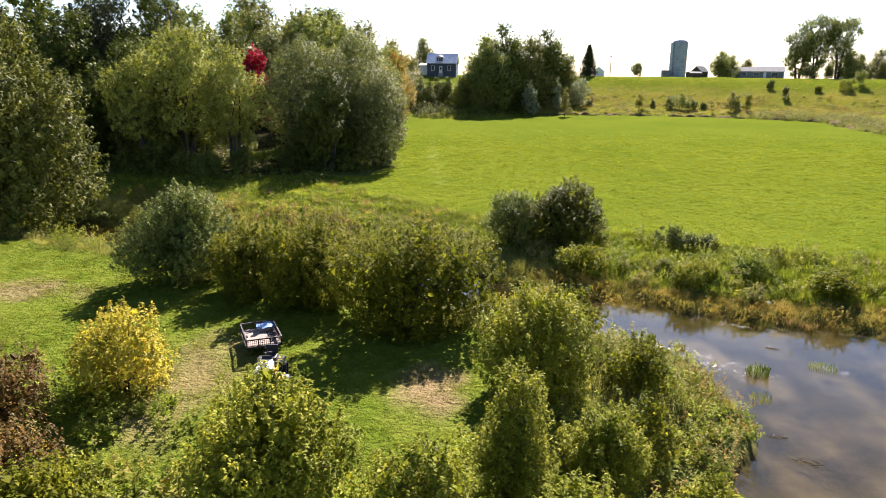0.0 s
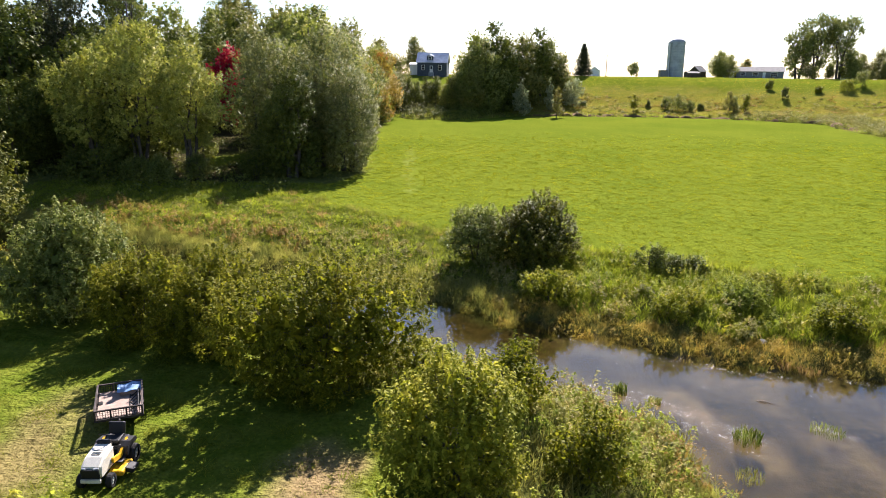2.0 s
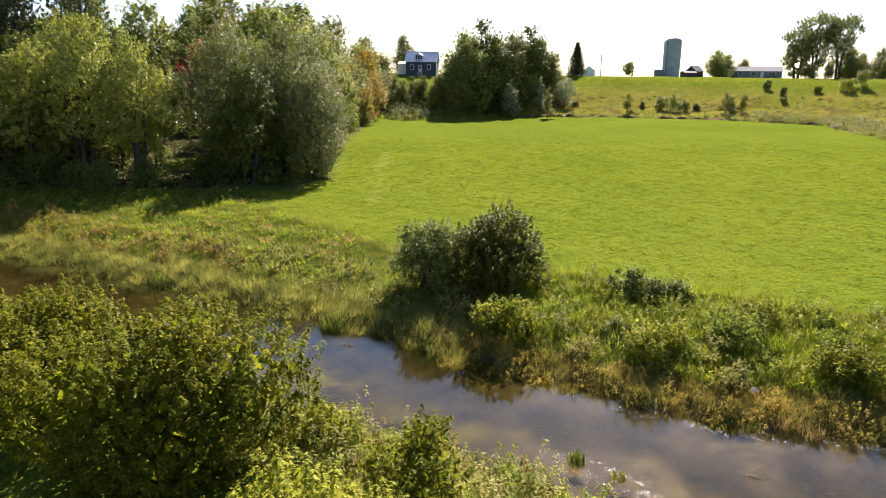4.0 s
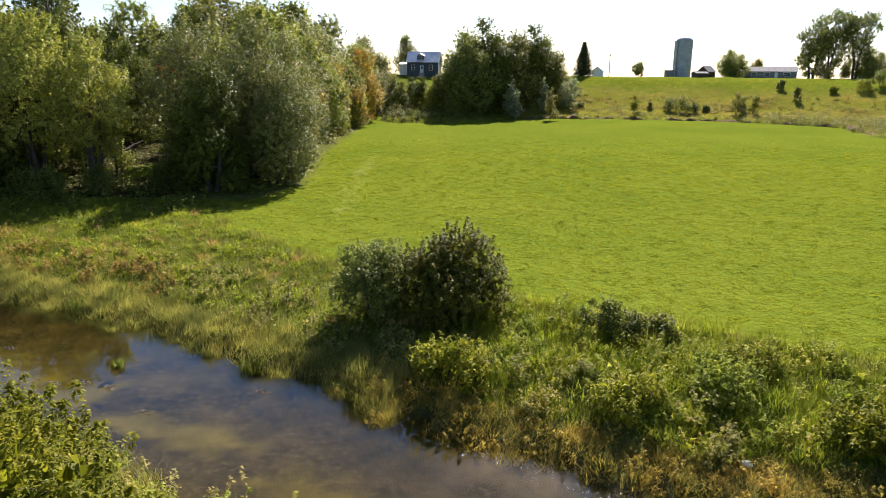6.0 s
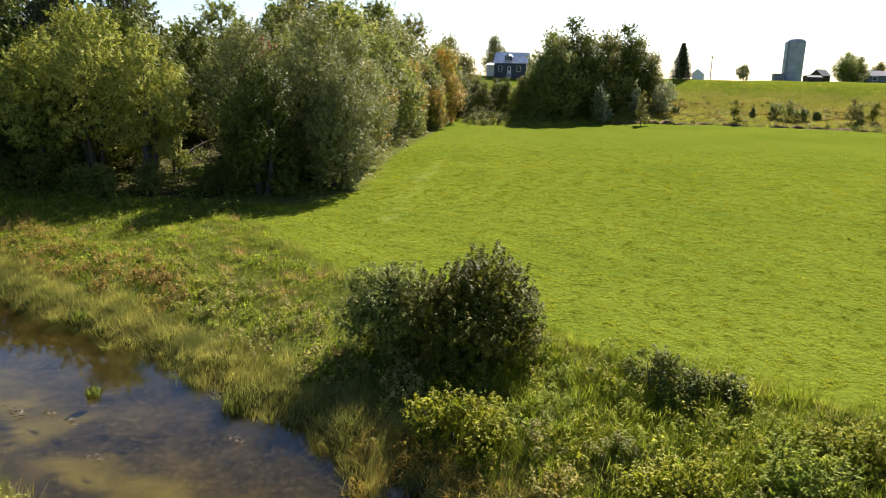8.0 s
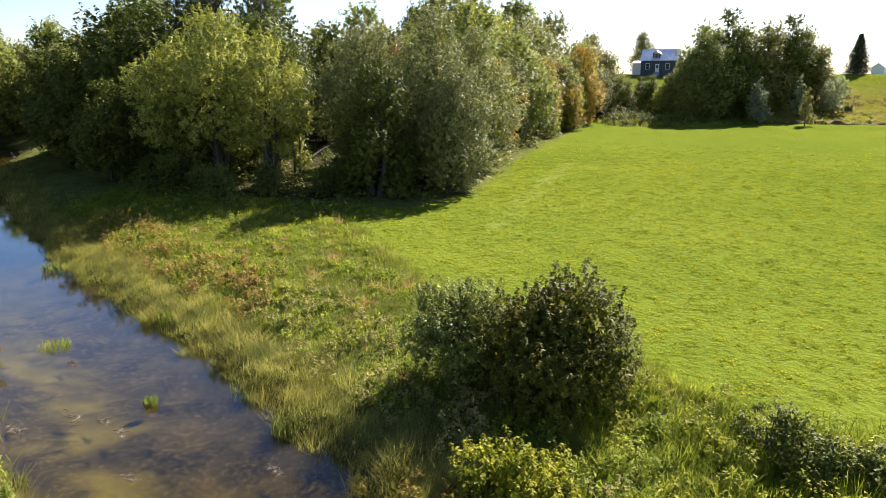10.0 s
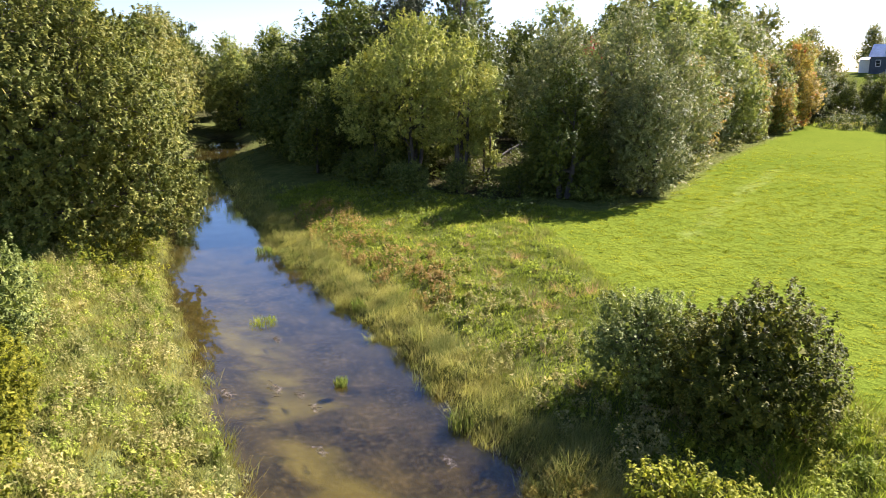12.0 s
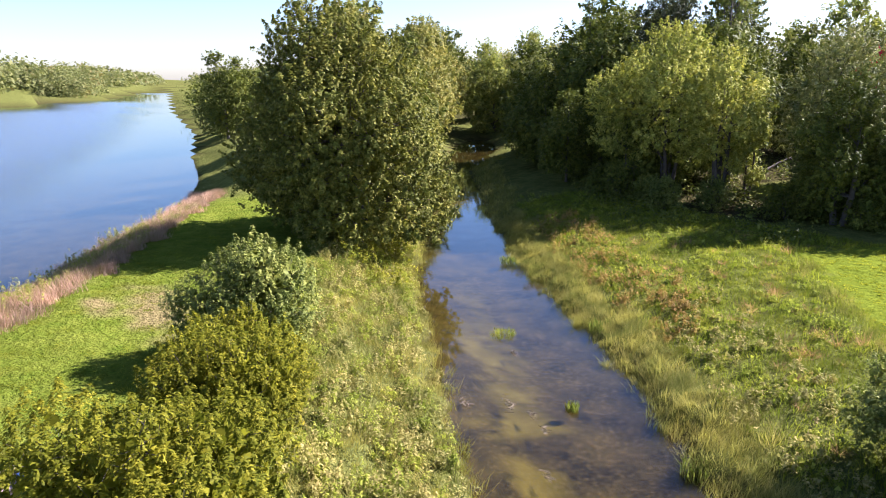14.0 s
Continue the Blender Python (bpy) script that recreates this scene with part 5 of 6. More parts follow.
# ---- large trees by the stream ----
plant("maple_tree", "broad dark green maple on the spit of lawn", "tree", -27.0, 40.0, 6.3, 13.3, L_MAPLE, 51, form="egg", base=0.04, lobes=34, clusters=2600, per=40, size=0.18, spread=0.95, trunk=0.34, shape=0.8, fat=(0.34, 0.5), lift=0.35, slim=0.26)
ASH = dict(base=0.22, lobes=12, clusters=484, per=44, size=0.2, spread=0.68, core=240, stems=4, trunk=0.16)
plant("ash_tree", "yellowing multi-stemmed ash beside the stream bend", "tree", -29.0, 66.5, 3.3, 10.8, L_YTREE, 52, group="ash trees by the stream", **ASH)
plant("ash_tree", "tallest yellowing ash with pale leaf heads", "tree", -24.8, 66.0, 4.4, 12.8, L_YTREE, 53, group="ash trees by the stream", **{**ASH, "lobes": 17, "clusters": 700})
plant("ash_tree", "yellowing ash with thin open crown", "tree", -20.4, 66.2, 3.0, 10.8, L_YTREE, 63, group="ash trees by the stream", **ASH)
plant("ash_tree", "small leaning ash at the grove edge", "tree", -20.6, 70.0, 1.8, 9.4, L_YTREE, 64, base=0.12, lobes=7, clusters=242, per=39, size=0.18, spread=0.61, stems=2, trunk=0.1, group="ash trees by the stream")
plant("dogwood_bush", "pale leafy bush under the ash trees", "bush", -21.5, 62.0, 1.3, 2.4, L_GREYGREEN, 67, clusters=184, per=30, size=0.117, spread=0.39, **SHRUB)
for k, (x, y, r, h_, m_) in enumerate([(-26.6, 63.2, 1.9, 3.0, L_DARK), (-23.8, 63.0, 1.5, 2.2, L_GREYGREEN), (-29.4, 64.0, 1.9, 2.6, L_DARK), (-19.4, 64.6, 1.3, 2.4, L_GREYGREEN), (-14.6, 65.6, 1.6, 2.6, L_DARK)]):
    plant("understory_bush", "shaded leafy bush at the foot of the grove", "bush", x, y, r, h_, m_, 170 + k, clusters=140, per=26, size=0.13, spread=0.42, base=0.02, stems=3, trunk=0.04, lobes=9, shape=0.6, tri=True, group="bushes under the grove")
plant("willow_tree", "dark leafy willow in front of the grove", "tree", -11.6, 66.2, 3.3, 9.0, L_DARK, 54, base=0.02, lobes=12, clusters=616, per=44, size=0.19, spread=0.68, stems=2, trunk=0.2)
WIL = dict(base=0.03, lobes=12, clusters=1000, per=26, size=0.2, shape=0.45, spread=0.58, fat=(0.42, 0.6), stems=2, trunk=0.24)
plant("willow_tree", "brownish grey willow dome behind the grove", "tree", -15.6, 71.6, 3.7, 12.2, L_WILLOW, 55, group="grey willows", **WIL)
plant("willow_tree", "tall rounded grey-green willow in the grove", "tree", -10.6, 73.4, 4.0, 13.0, L_WILLOW, 56, group="grey willows", **WIL)
plant("willow_tree", "rounded grey willow leaning over the field edge", "tree", -7.5, 70.6, 3.3, 8.6, L_WILLOW, 65, group="grey willows", **WIL)
plant("willow_tree", "grey-green willow farther along the field", "tree", -10.6, 82.0, 3.8, 12.0, L_WILLOW, 66, group="grey willows", **WIL)
plant("pine_tree", "tall dark pine behind the ash trees", "tree", -41, 84, 6.0, 19.0, L_NEEDLE, 57, form="egg", base=0.08, lobes=22, clusters=682, per=39, size=0.4, shape=0.3, spread=1.02, trunk=0.3, squash=0.9)
plant("cottonwood_tree", "tall dark broadleaf above the grove", "tree", -36, 88, 5.5, 18.5, L_DARK, 58, form="egg", base=0.1, lobes=16, clusters=572, per=34, size=0.36, spread=1.19, trunk=0.3)
plant("cottonwood_tree", "tall thin-crowned tree with bare twigs", "tree", -33.5, 84, 3.4, 19.0, L_GREYGREEN, 59, form="egg", base=0.3, lobes=12, clusters=242, per=21, size=0.3, spread=1.02, trunk=0.24)
plant("red_maple", "crimson maple glowing among green trees", "tree", -31.3, 110, 3.6, 11.5, L_RED, 60, form="egg", base=0.15, lobes=10, clusters=286, per=34, size=0.36, spread=0.94, trunk=0.2)

# ---- the woods: a few grown shapes, repeated ----
GROVE = "woodland trees"
plant("forest_maple", "wood-edge maple turning orange and red", "tree", -12.6, 140, 3.8, 12.2, L_FIRE, 68, form="egg", base=0.05, lobes=11, clusters=420, per=22, size=0.34, spread=1.0, trunk=0.18, twigs=1)
proto = [
    plant("forest_tree", "olive green tree in the woods", "tree", -15.0, 86, 4.0, 11.5, L_OLIVE, 71, form="egg", base=0.08, lobes=11, clusters=420, per=20, size=0.33, spread=1.3, trunk=0.2, group=GROVE, fat=(0.42, 0.64), twigs=1, core=90),
    plant("forest_tree", "full green tree in the woods", "tree", -14.0, 92, 4.6, 12.5, L_FOREST, 72, form="egg", base=0.06, lobes=12, clusters=420, per=20, size=0.33, spread=1.3, trunk=0.2, group=GROVE, fat=(0.42, 0.64), twigs=1, core=90),
    plant("forest_tree", "grey-green willow in the wood edge", "tree", -13.6, 103, 4.2, 10.5, L_WILLOW, 73, base=0.04, lobes=12, clusters=420, per=20, size=0.33, shape=0.4, spread=1.3, trunk=0.2, group=GROVE, fat=(0.42, 0.64), twigs=1, core=90),
    plant("forest_tree", "woodland tree turning orange", "tree", -13.2, 126, 3.6, 9.5, L_ORANGE, 74, form="egg", base=0.06, lobes=10, clusters=420, per=20, size=0.33, spread=1.3, trunk=0.18, group=GROVE, fat=(0.42, 0.64), twigs=1, core=90),
    plant("forest_tree", "dark green tree in the woods", "tree", -36.5, 79, 4.6, 13, L_DARK, 75, form="egg", base=0.08, lobes=12, clusters=420, per=20, size=0.33, spread=1.3, trunk=0.2, group=GROVE, fat=(0.42, 0.64), twigs=1, core=90),
    plant("forest_tree", "yellow-green tree in the woods", "tree", -14.2, 114, 4.2, 11, L_YTREE, 76, form="egg", base=0.06, lobes=11, clusters=420, per=20, size=0.33, spread=1.3, trunk=0.2, group=GROVE, fat=(0.42, 0.64), twigs=1, core=90),
]
rw = random.Random(5)


def grove(kinds, spots, lo=0.85, hi=1.15):
    """Copies of the grown shapes at the spots (x, y[, size])."""
    for s in spots:
        k = proto[rw.choice(kinds)]
        f = rw.uniform(lo, hi) * (s[2] if len(s) > 2 else 1.0)
        m = Matrix.LocRotScale((s[0], s[1], at(s[0], s[1]) - 0.1), Euler((0, 0, rw.uniform(0, 6.28))), (f * rw.uniform(0.9, 1.1), f * rw.uniform(0.9, 1.1), f))
        copy_thing(k, m)


# edge of the wood along the field, then rows behind it
grove([0, 1, 2, 5, 3], [(-14.5, 87, 1.1), (-14, 97, 1.2), (-13.8, 108, 1.2), (-13.6, 119, 1.15), (-13.6, 128, 1.05), (-14.4, 138, 0.95)])
grove([0, 1, 2, 4, 5], [(-18.5, 104, 1.2)])
grove([0, 1, 2, 4, 5], [(-20 + rw.uniform(-2, 2), y + rw.uniform(-2, 2), 1.4) for y in range(114, 160, 8)])
grove([3, 5], [(-15.2, 150, 1.2)], 0.98, 1.02)
grove([2, 0], [(-12.0, 158, 0.9), (-15.5, 164, 1.1), (-12.6, 150, 0.85)], 0.97, 1.03)
grove([0, 1, 2, 4, 5], [(-29 + rw.uniform(-2, 2), y + rw.uniform(-2, 2), 1.55) for y in range(119, 165, 11)])
grove([4, 0, 1], [(-33, 76, 1.0), (-46, 86, 1.2)])
grove([0, 1, 4, 5], [(-38 + rw.uniform(-3, 3), y + rw.uniform(-3, 3), 1.6) for y in range(134, 170, 13)])
grove([0, 1, 4], [(-50 + rw.uniform(-3, 3), y + rw.uniform(-3, 3), 1.6) for y in range(140, 175, 14)])
grove([4], [(-47, 79, 1.3), (-52, 88, 1.35), (-44, 91, 1.35), (-57, 80, 1.1)])
# dark trees over the upper stream
grove([4], [(-33, 70, 0.85), (-41, 75, 1.0), (-50, 82, 1.1), (-27, 68, 0.8), (-58, 90, 1.1), (-36, 66, 0.6), (-46, 72, 0.7)])
grove([5], [(-62, 84, 0.6)])
# trees on the neck of land beyond the maple
grove([0, 4, 1], [(-52, 53, 1.25), (-60, 56, 1.35), (-70, 63, 1.3), (-80, 69, 1.2), (-92, 77, 1.1), (-56, 60, 1.2)])
grove([0], [(-83, 77, 1.5), (-90, 83, 1.6), (-97, 89, 1.6)], 0.97, 1.03)
grove([0, 2, 1], [(-104, 92), (-96, 112, 1.3), (-112, 118, 1.3), (-84, 116, 1.3), (-124, 100), (-74, 110, 1.2), (-140, 120, 1.3), (-76, 98, 1.0), (-88, 106, 1.1)])
grove([0, 1, 4, 2], [(-82, 101, 1.2), (-90, 98, 1.1), (-100, 104, 1.3), (-116, 106, 1.3), (-128, 112, 1.4), (-108, 130, 1.5), (-90, 124, 1.4), (-140, 108, 1.3), (-156, 118, 1.4)])
grove([4, 1, 0], [(-36, 100, 1.0), (-42, 109, 1.1), (-36, 118, 1.2), (-25, 123, 1.25), (-48, 100, 1.0), (-31, 96, 0.8)])
grove([1], [(-18.2, 86, 0.98)], 1.0, 1.02)
# trees added behind the grove to keep sun off the ground in front
grove([4, 1], [(-26.5, 76, 1.0), (-30, 74, 1.0), (-13.5, 83, 0.8)], 0.97, 1.03)
grove([4, 4, 2], [(-99, 53.5, 0.85), (-108, 56, 0.95), (-118, 60, 0.95), (-126, 61, 0.8), (-104, 58, 0.9)])
# clump beside the farmhouse
grove([1, 0, 5, 1, 4], [(3.6, 153, 0.88), (5.6, 155, 1.2), (10, 158, 1.3), (15, 163, 1.35), (20, 168, 1.2), (24.5, 172, 0.9), (7, 164, 1.2), (17, 170, 1.1), (12, 168, 1.2), (11, 154, 0.95), (7, 150, 0.95), (4.4, 147.5, 0.7), (-0.5, 150, 0.45), (22, 176, 1.0)], 0.96, 1.04)
grove([1, 4, 0], [(3.5, 148, 0.75), (8.5, 150, 0.75), (12, 156.5, 0.6)], 0.95, 1.05)
conifer("spruce_tree", "dark spruce at the end of the farmhouse clump", "tree", 5.5, 171, 2.6, 9.6, L_NEEDLE, 62, group="spruces by the farm")
grove([4, 0], [(-3, 153, 0.46), (-7, 151, 0.44), (-11, 153, 0.48), (0.5, 151, 0.55), (-5, 157, 0.44), (-9, 156, 0.44)], 0.96, 1.04)
grove([0], [(-11.3, 207, 0.9)], 0.98, 1.02)
conifer("spruce_tree", "dark narrow spruce on the ridge", "tree", 34.3, 200, 2.7, 8.4, L_NEEDLE, 61, group="spruces by the farm")
plant("young_aspen", "young blue-green tree at the foot of the slope", "tree", 14.4, 149, 2.3, 7.6, L_BLUE, 81, form="cone", base=0.1, lobes=9, clusters=165, per=29, size=0.26, spread=0.59, trunk=0.08, group="young trees on the slope")
plant("young_aspen", "slender blue-green tree on the slope", "tree", 20.8, 157, 1.5, 7.6, L_BLUE, 82, form="cone", base=0.1, lobes=9, clusters=143, per=29, size=0.26, spread=0.51, trunk=0.08, group="young trees on the slope")
plant("young_aspen", "thin pale yellowish sapling on the slope", "tree", 21.3, 147.5, 1.5, 6.6, L_CREAM, 83, form="cone", base=0.1, lobes=8, clusters=121, per=26, size=0.22, spread=0.51, trunk=0.07, group="young trees on the slope")
plant("round_tree", "small round tree alone on the ridge", "tree", 57, 240, 2.1, 4.6, L_FOREST, 84, base=0.12, lobes=9, clusters=154, per=29, size=0.3, spread=0.59, trunk=0.1)
plant("round_tree", "round bush at the end of the farmhouse clump", "tree", 26.8, 165, 2.6, 6.0, L_BLUE, 85, base=0.03, lobes=9, clusters=165, per=29, size=0.3, spread=0.59, trunk=0.1)
for k, (x, y, r, h_) in enumerate([(90.3, 199, 4.4, 12.2), (95.6, 201, 4.6, 16.4), (101.4, 200, 4.9, 16.2)]):
    plant("poplar_tree", ("lower side poplar of the hilltop group", "tall spreading poplar on the hilltop", "tall poplar leaning outwards on the hilltop")[k], "tree", x, y, r, h_, L_FOREST, 86 + 10 * k, form="vase", base=0.04, lobes=30, clusters=418, per=52, size=0.3, spread=0.94, trunk=0.3, stems=2, group="hilltop poplars", fat=(0.22, 0.38))
grove([1, 0], [(105.5, 202, 0.6), (109, 204, 0.75), (113, 202, 0.72), (117, 200, 0.8), (122, 203, 0.85), (128, 200, 0.8), (111, 196, 0.5), (112, 188, 0.35), (118, 180, 0.35), (92.5, 197, 0.3), (98, 198, 0.35), (103, 197, 0.42), (104, 190, 0.2), (98, 178, 0.22)])
grove([1, 1], [(88.6, 255, 0.68), (93.6, 258, 0.72), (90.8, 259, 0.7), (97.5, 275, 0.7)])
grove([0, 3], [(109, 284, 0.68), (103.5, 286, 0.6)])
# shrubs on the slope
SLOPE = "saplings on the grassy slope"
for k, (sx, sy, sr, sh_, sm) in enumerate([(48.3, 160, 2.2, 3.6, L_FOREST), (50.6, 159, 1.3, 2.6, L_FOREST), (46.4, 162, 1.1, 2.8, L_FOREST), (58.0, 156.5, 1.5, 4.6, L_CREAM), (61.3, 156.5, 1.4, 3.6, L_LIME), (59.6, 158, 1.2, 3.2, L_FOREST),
                                           (38.6, 157.5, 1.1, 4.0, L_LIME), (72.3, 172, 1.1, 2.4, L_FOREST), (72.4, 164, 1.0, 2.8, L_OLIVE), (80, 165, 1.0, 1.2, L_LIME), (85, 163, 1.7, 2.8, L_LIME), (89, 165, 1.8, 3.5, L_FOREST), (91, 152, 2.2, 4.4, L_OLIVE),
                                           (29.4, 166, 0.8, 1.2, L_FOREST), (43, 163, 0.6, 1.5, L_OLIVE), (53.5, 161, 0.8, 1.5, L_FOREST), (82, 132, 2.0, 2.4, L_OLIVE), (78, 118, 2.2, 2.2, L_OLIVE), (86, 112, 2.2, 2.6, L_LIME)]):
    plant("sapling", "green sapling shrub on the grassy slope", "shrub", sx, sy, sr, sh_, sm, 90 + k, form="column" if sh_ > 2.2 * sr else "round", base=0.05, lobes=7, clusters=130, per=18, size=0.2, spread=0.51, trunk=0.05, stems=3, group=SLOPE, tri=True, core=70, fat=(0.26, 0.46))


def dpen(x, y):
    return shore(x, y)[0]


def dnor(x, y):
    return shore(x, y)[1]


def in_field(x, y):
    return away(x, y, FIELD)


# ---- the far shore: woods beyond counting ----
def far_woods(name, label, seed, n, box_, keep, R, H, mat, per, size, space):
    return mounds(name, label, seed, n, box_, keep, R, H, mat, per, size, 0.8, space, "woods", 0.8)


far_woods("far_woods", "distant mixed woods along the lake", 201, 1500, (-800, -300, -120, 260), lambda x, y: 1.0 * (away(x, y, FAR_SHORE) > 30), 9, 11, L_FAR, 40, 2.6, 11)
far_woods("far_woods", "distant green woods on the bluff", 202, 700, (-520, -330, -60, 110), lambda x, y: 1.0 * (away(x, y, FAR_SHORE) > 12) * (waves(x, y, 90, 17) > 0.1), 7, 11, L_FAR, 90, 1.6, 7)
far_woods("far_woods", "distant woods at the end of the lake", 203, 1200, (-2100, -800, 0, 800), lambda x, y: 0.9 * (np.maximum(away(x, y, FAR_SHORE), away(x, y, NORTH_LAND)) > 20), 18, 12, L_FAR, 40, 5.0, 22)
far_woods("far_woods", "woods behind the upper stream", 204, 900, (-320, -165, 70, 230), lambda x, y: 1.0 * (np.maximum(away(x, y, PENINSULA), away(x, y, NORTH_LAND)) > 7) * (np.hypot(x + 95, y - 95) > 16), 7, 9, L_DARK, 100, 1.1, 9)
weeds("undergrowth", "dark tangled undergrowth beneath the trees", 206, 700, (-46, -4, 58, 92), lambda x, y: (in_field(x, y) < -1) * (away(x, y, NORTH_LAND) > 7) * 0.8 * (np.hypot((x + 21.5) / 3, (y - 79) / 8) > 1), 1.0, 1.1, L_DARK, 40, 0.22, 0.6, "undergrowth")
weeds("undergrowth", "leafy brush along the foot of the wood", 207, 420, (-20, -6, 70, 155), lambda x, y: smooth(-4.5, -3, in_field(x, y)) * (in_field(x, y) < -0.8), 1.2, 1.6, L_OLIVE, 50, 0.3, 0.6, "undergrowth")

def fallen_branch(x, y, seed):
    """A bare broken limb lying on the grass, propped on its own side branches."""
    rng = np.random.RandomState(seed)
    ob = tagged(new("fallen_branch"), "bare grey fallen branch propped on the grass", "branch")
    ob.matrix_world = pose(x, y, at(x, y), 0, 0, 20 + 60 * seed)
    V, F = tube([(-2.2, 0, 0.1), (-0.6, 0.2, 0.6), (1.0, 0.1, 1.1), (2.6, -0.2, 1.5)], [0.11, 0.09, 0.06, 0.02])
    limb = part("limb", mesh_np("limb", V, F), BARK, ob)
    for k in range(6):
        f = rng.uniform(-1.2, 2.0)
        p = np.array([f, 0.1, 0.55 + 0.32 * f])
        q = p + np.array([rng.uniform(-0.3, 0.8), rng.choice([-1, 1]) * rng.uniform(0.5, 1.1), -p[2] if k < 2 else rng.uniform(-0.2, 0.6)])
        V, F = tube([p, (p + q) / 2 + [0, 0, 0.08], q], [0.045, 0.03, 0.012], 5)
        part("twig", mesh_np("twig", V, F), BARK, limb)


fallen_branch(-28.0, 86.5, 1)

# ---- grass and weeds ----
def field_turf(seed, n):
    """The mown sward: short leaves laid nearly flat in low soft lumps, small and close near the stream, coarser up the slope."""
    rng = np.random.RandomState(seed)
    y = 37.5 + 80 * rng.uniform(size=n) ** 1.5
    x = rng.uniform(-12, 60, n)
    lump = waves(x, y, 1.0, 31) + 0.7 * waves(x, y, 0.42, 32)
    ok = (in_field(x, y) > 0.0) & (x < 0.62 * y + 8) & (rng.uniform(size=n) < (0.15 + 0.85 * smooth(-0.4, 0.4, lump)) * smooth(118, 70, y))
    x, y, lump = x[ok], y[ok], lump[ok]
    per, m = 9, len(x)
    s = np.repeat(0.65 + (y - 38) / 75, per)[:, None]
    P = np.repeat(np.stack([x, y, height(x, y)], 1), per, 0)
    P[:, :2] += rng.normal(size=(per * m, 2)) * 0.085 * s
    P[:, 2] += (0.006 + 0.032 * np.repeat(np.clip(lump + 0.4, 0, 1.6), per) * rng.uniform(0.2, 1.2, per * m)) * s[:, 0] ** 0.5
    V, F = leaves(rng, 0 * P, np.tile([0, 0.1, 1.0], (len(P), 1)), 0.12, 0.04, tri=True, jitter=0.3)
    V = V * np.repeat(s, 3, 0) + np.repeat(P, 3, 0)
    me = mesh_np("field_grass", V, F)
    me.materials.append(L_FIELD)
    return tagged(new("field_grass", me), "short bright yellow-green tufted grass of the mown field", "grass", kind="stuff")


field_turf(301, 95000)
blades("hill_grass", "rough yellowing grass on the hillside", 302, 19000, (5, 105, 105, 200), lambda x, y: smooth(0, 2, away(x, y, HILL)) * smooth(44, 36, away(x, y, HILL)), 0.35, 0.06, L_HILL, 0.7, 4, 0.3, thin=True)
blades("scarp_grass", "dark uncut grass edge at the foot of the hillside", 309, 30000, (-12, 90, 60, 155), lambda x, y: (np.abs(away(x, y, HILL)) < 0.9) * 1.0, 0.6, 0.07, L_WEED, 0.5, 5, 0.25, thin=True)
blades("lawn_grass", "mown lawn grass on the peninsula", 303, 36000, (-40, 4, 8, 40), lambda x, y: (dpen(x, y) > 4.2) * 0.9, 0.08, 0.016, L_LAWN, 0.8, 3, 0.07, thin=True)
turf("bank_grass", "soft yellow-green grass leaning over the north waterline", 304, 0.15, (-30, 6, 33, 62), lambda x, y: smooth(-0.15, 0.1, dnor(x, y)) * smooth(2.6, 1.6, dnor(x, y) + 0.5 * waves(x, y, 4, 36)) * (in_field(x, y) < -0.5), 0.4, 0.008, L_GRASS, 12, 0.9, 0.1, 2.2)
turf("bank_grass", "long pale grass farther up the stream bank", 310, 0.3, (-60, -30, 50, 82), lambda x, y: smooth(-0.15, 0.1, dnor(x, y)) * smooth(3.0, 1.8, dnor(x, y) + 0.5 * waves(x, y, 4, 36)), 0.45, 0.016, L_GRASS, 8, 0.8, 0.15, 3.0)
turf("bank_grass", "lush matted grass between the bank and the field", 305, 0.19, (-32, 9, 36, 63), lambda x, y: smooth(1.6, 2.6, dnor(x, y)) * (in_field(x, y) < 0.3), 0.24, 0.012, L_GREEN, 7, 1.0, 0.1, 4.0)
turf("bank_grass", "lush green grass on the bank below the field", 329, 0.17, (8, 38, 27, 44), lambda x, y: smooth(1.6, 2.6, dnor(x, y)) * (in_field(x, y) < 0.3) * (0.6 + 0.4 * (waves(x, y, 4.5, 61) > -0.25)), 0.42, 0.012, L_GREEN, 9, 1.0, 0.1, 2.0)
turf("bank_grass", "pale seeding grass along the field edge", 332, 0.16, (-8, 46, 34, 62), lambda x, y: smooth(-0.9, -0.5, in_field(x, y)) * smooth(0.3, 0.0, in_field(x, y)) * 0.7 * (waves(x, y, 5, 62) > -0.4), 0.38, 0.008, L_GRASS, 7, 0.6, 0.1)
tussocks("straw_grass", "bleached tan tussocks near the field corner", 324, 700, (-16, 10, 38, 60), lambda x, y: smooth(3.5, 5, dnor(x, y)) * (in_field(x, y) < 0.0) * (waves(x, y, 3, 45) > 0.2), 0.4, 0.022, L_DRY, 70, 0.55, 0.9)
turf("straw_grass", "low golden grass matted at the north waterline", 306, 0.13, (3, 36, 22, 37), lambda x, y: smooth(-0.15, 0.1, dnor(x, y)) * smooth(2.5, 1.6, dnor(x, y) + 0.6 * waves(x, y, 3, 33)), 0.22, 0.010, L_GOLD, 9, 1.2, 0.1, 2.0)
mounds("rust_weeds", "golden-brown low weeds along the north waterline", 325, 2600, (3, 34, 24, 37), lambda x, y: smooth(-0.1, 0.3, dnor(x, y)) * smooth(2.6, 1.7, dnor(x, y)) * (waves(x, y, 3, 33) > -0.3), 0.42, 0.42, L_GOLD, 60, 0.09, 0.6, 0.55)
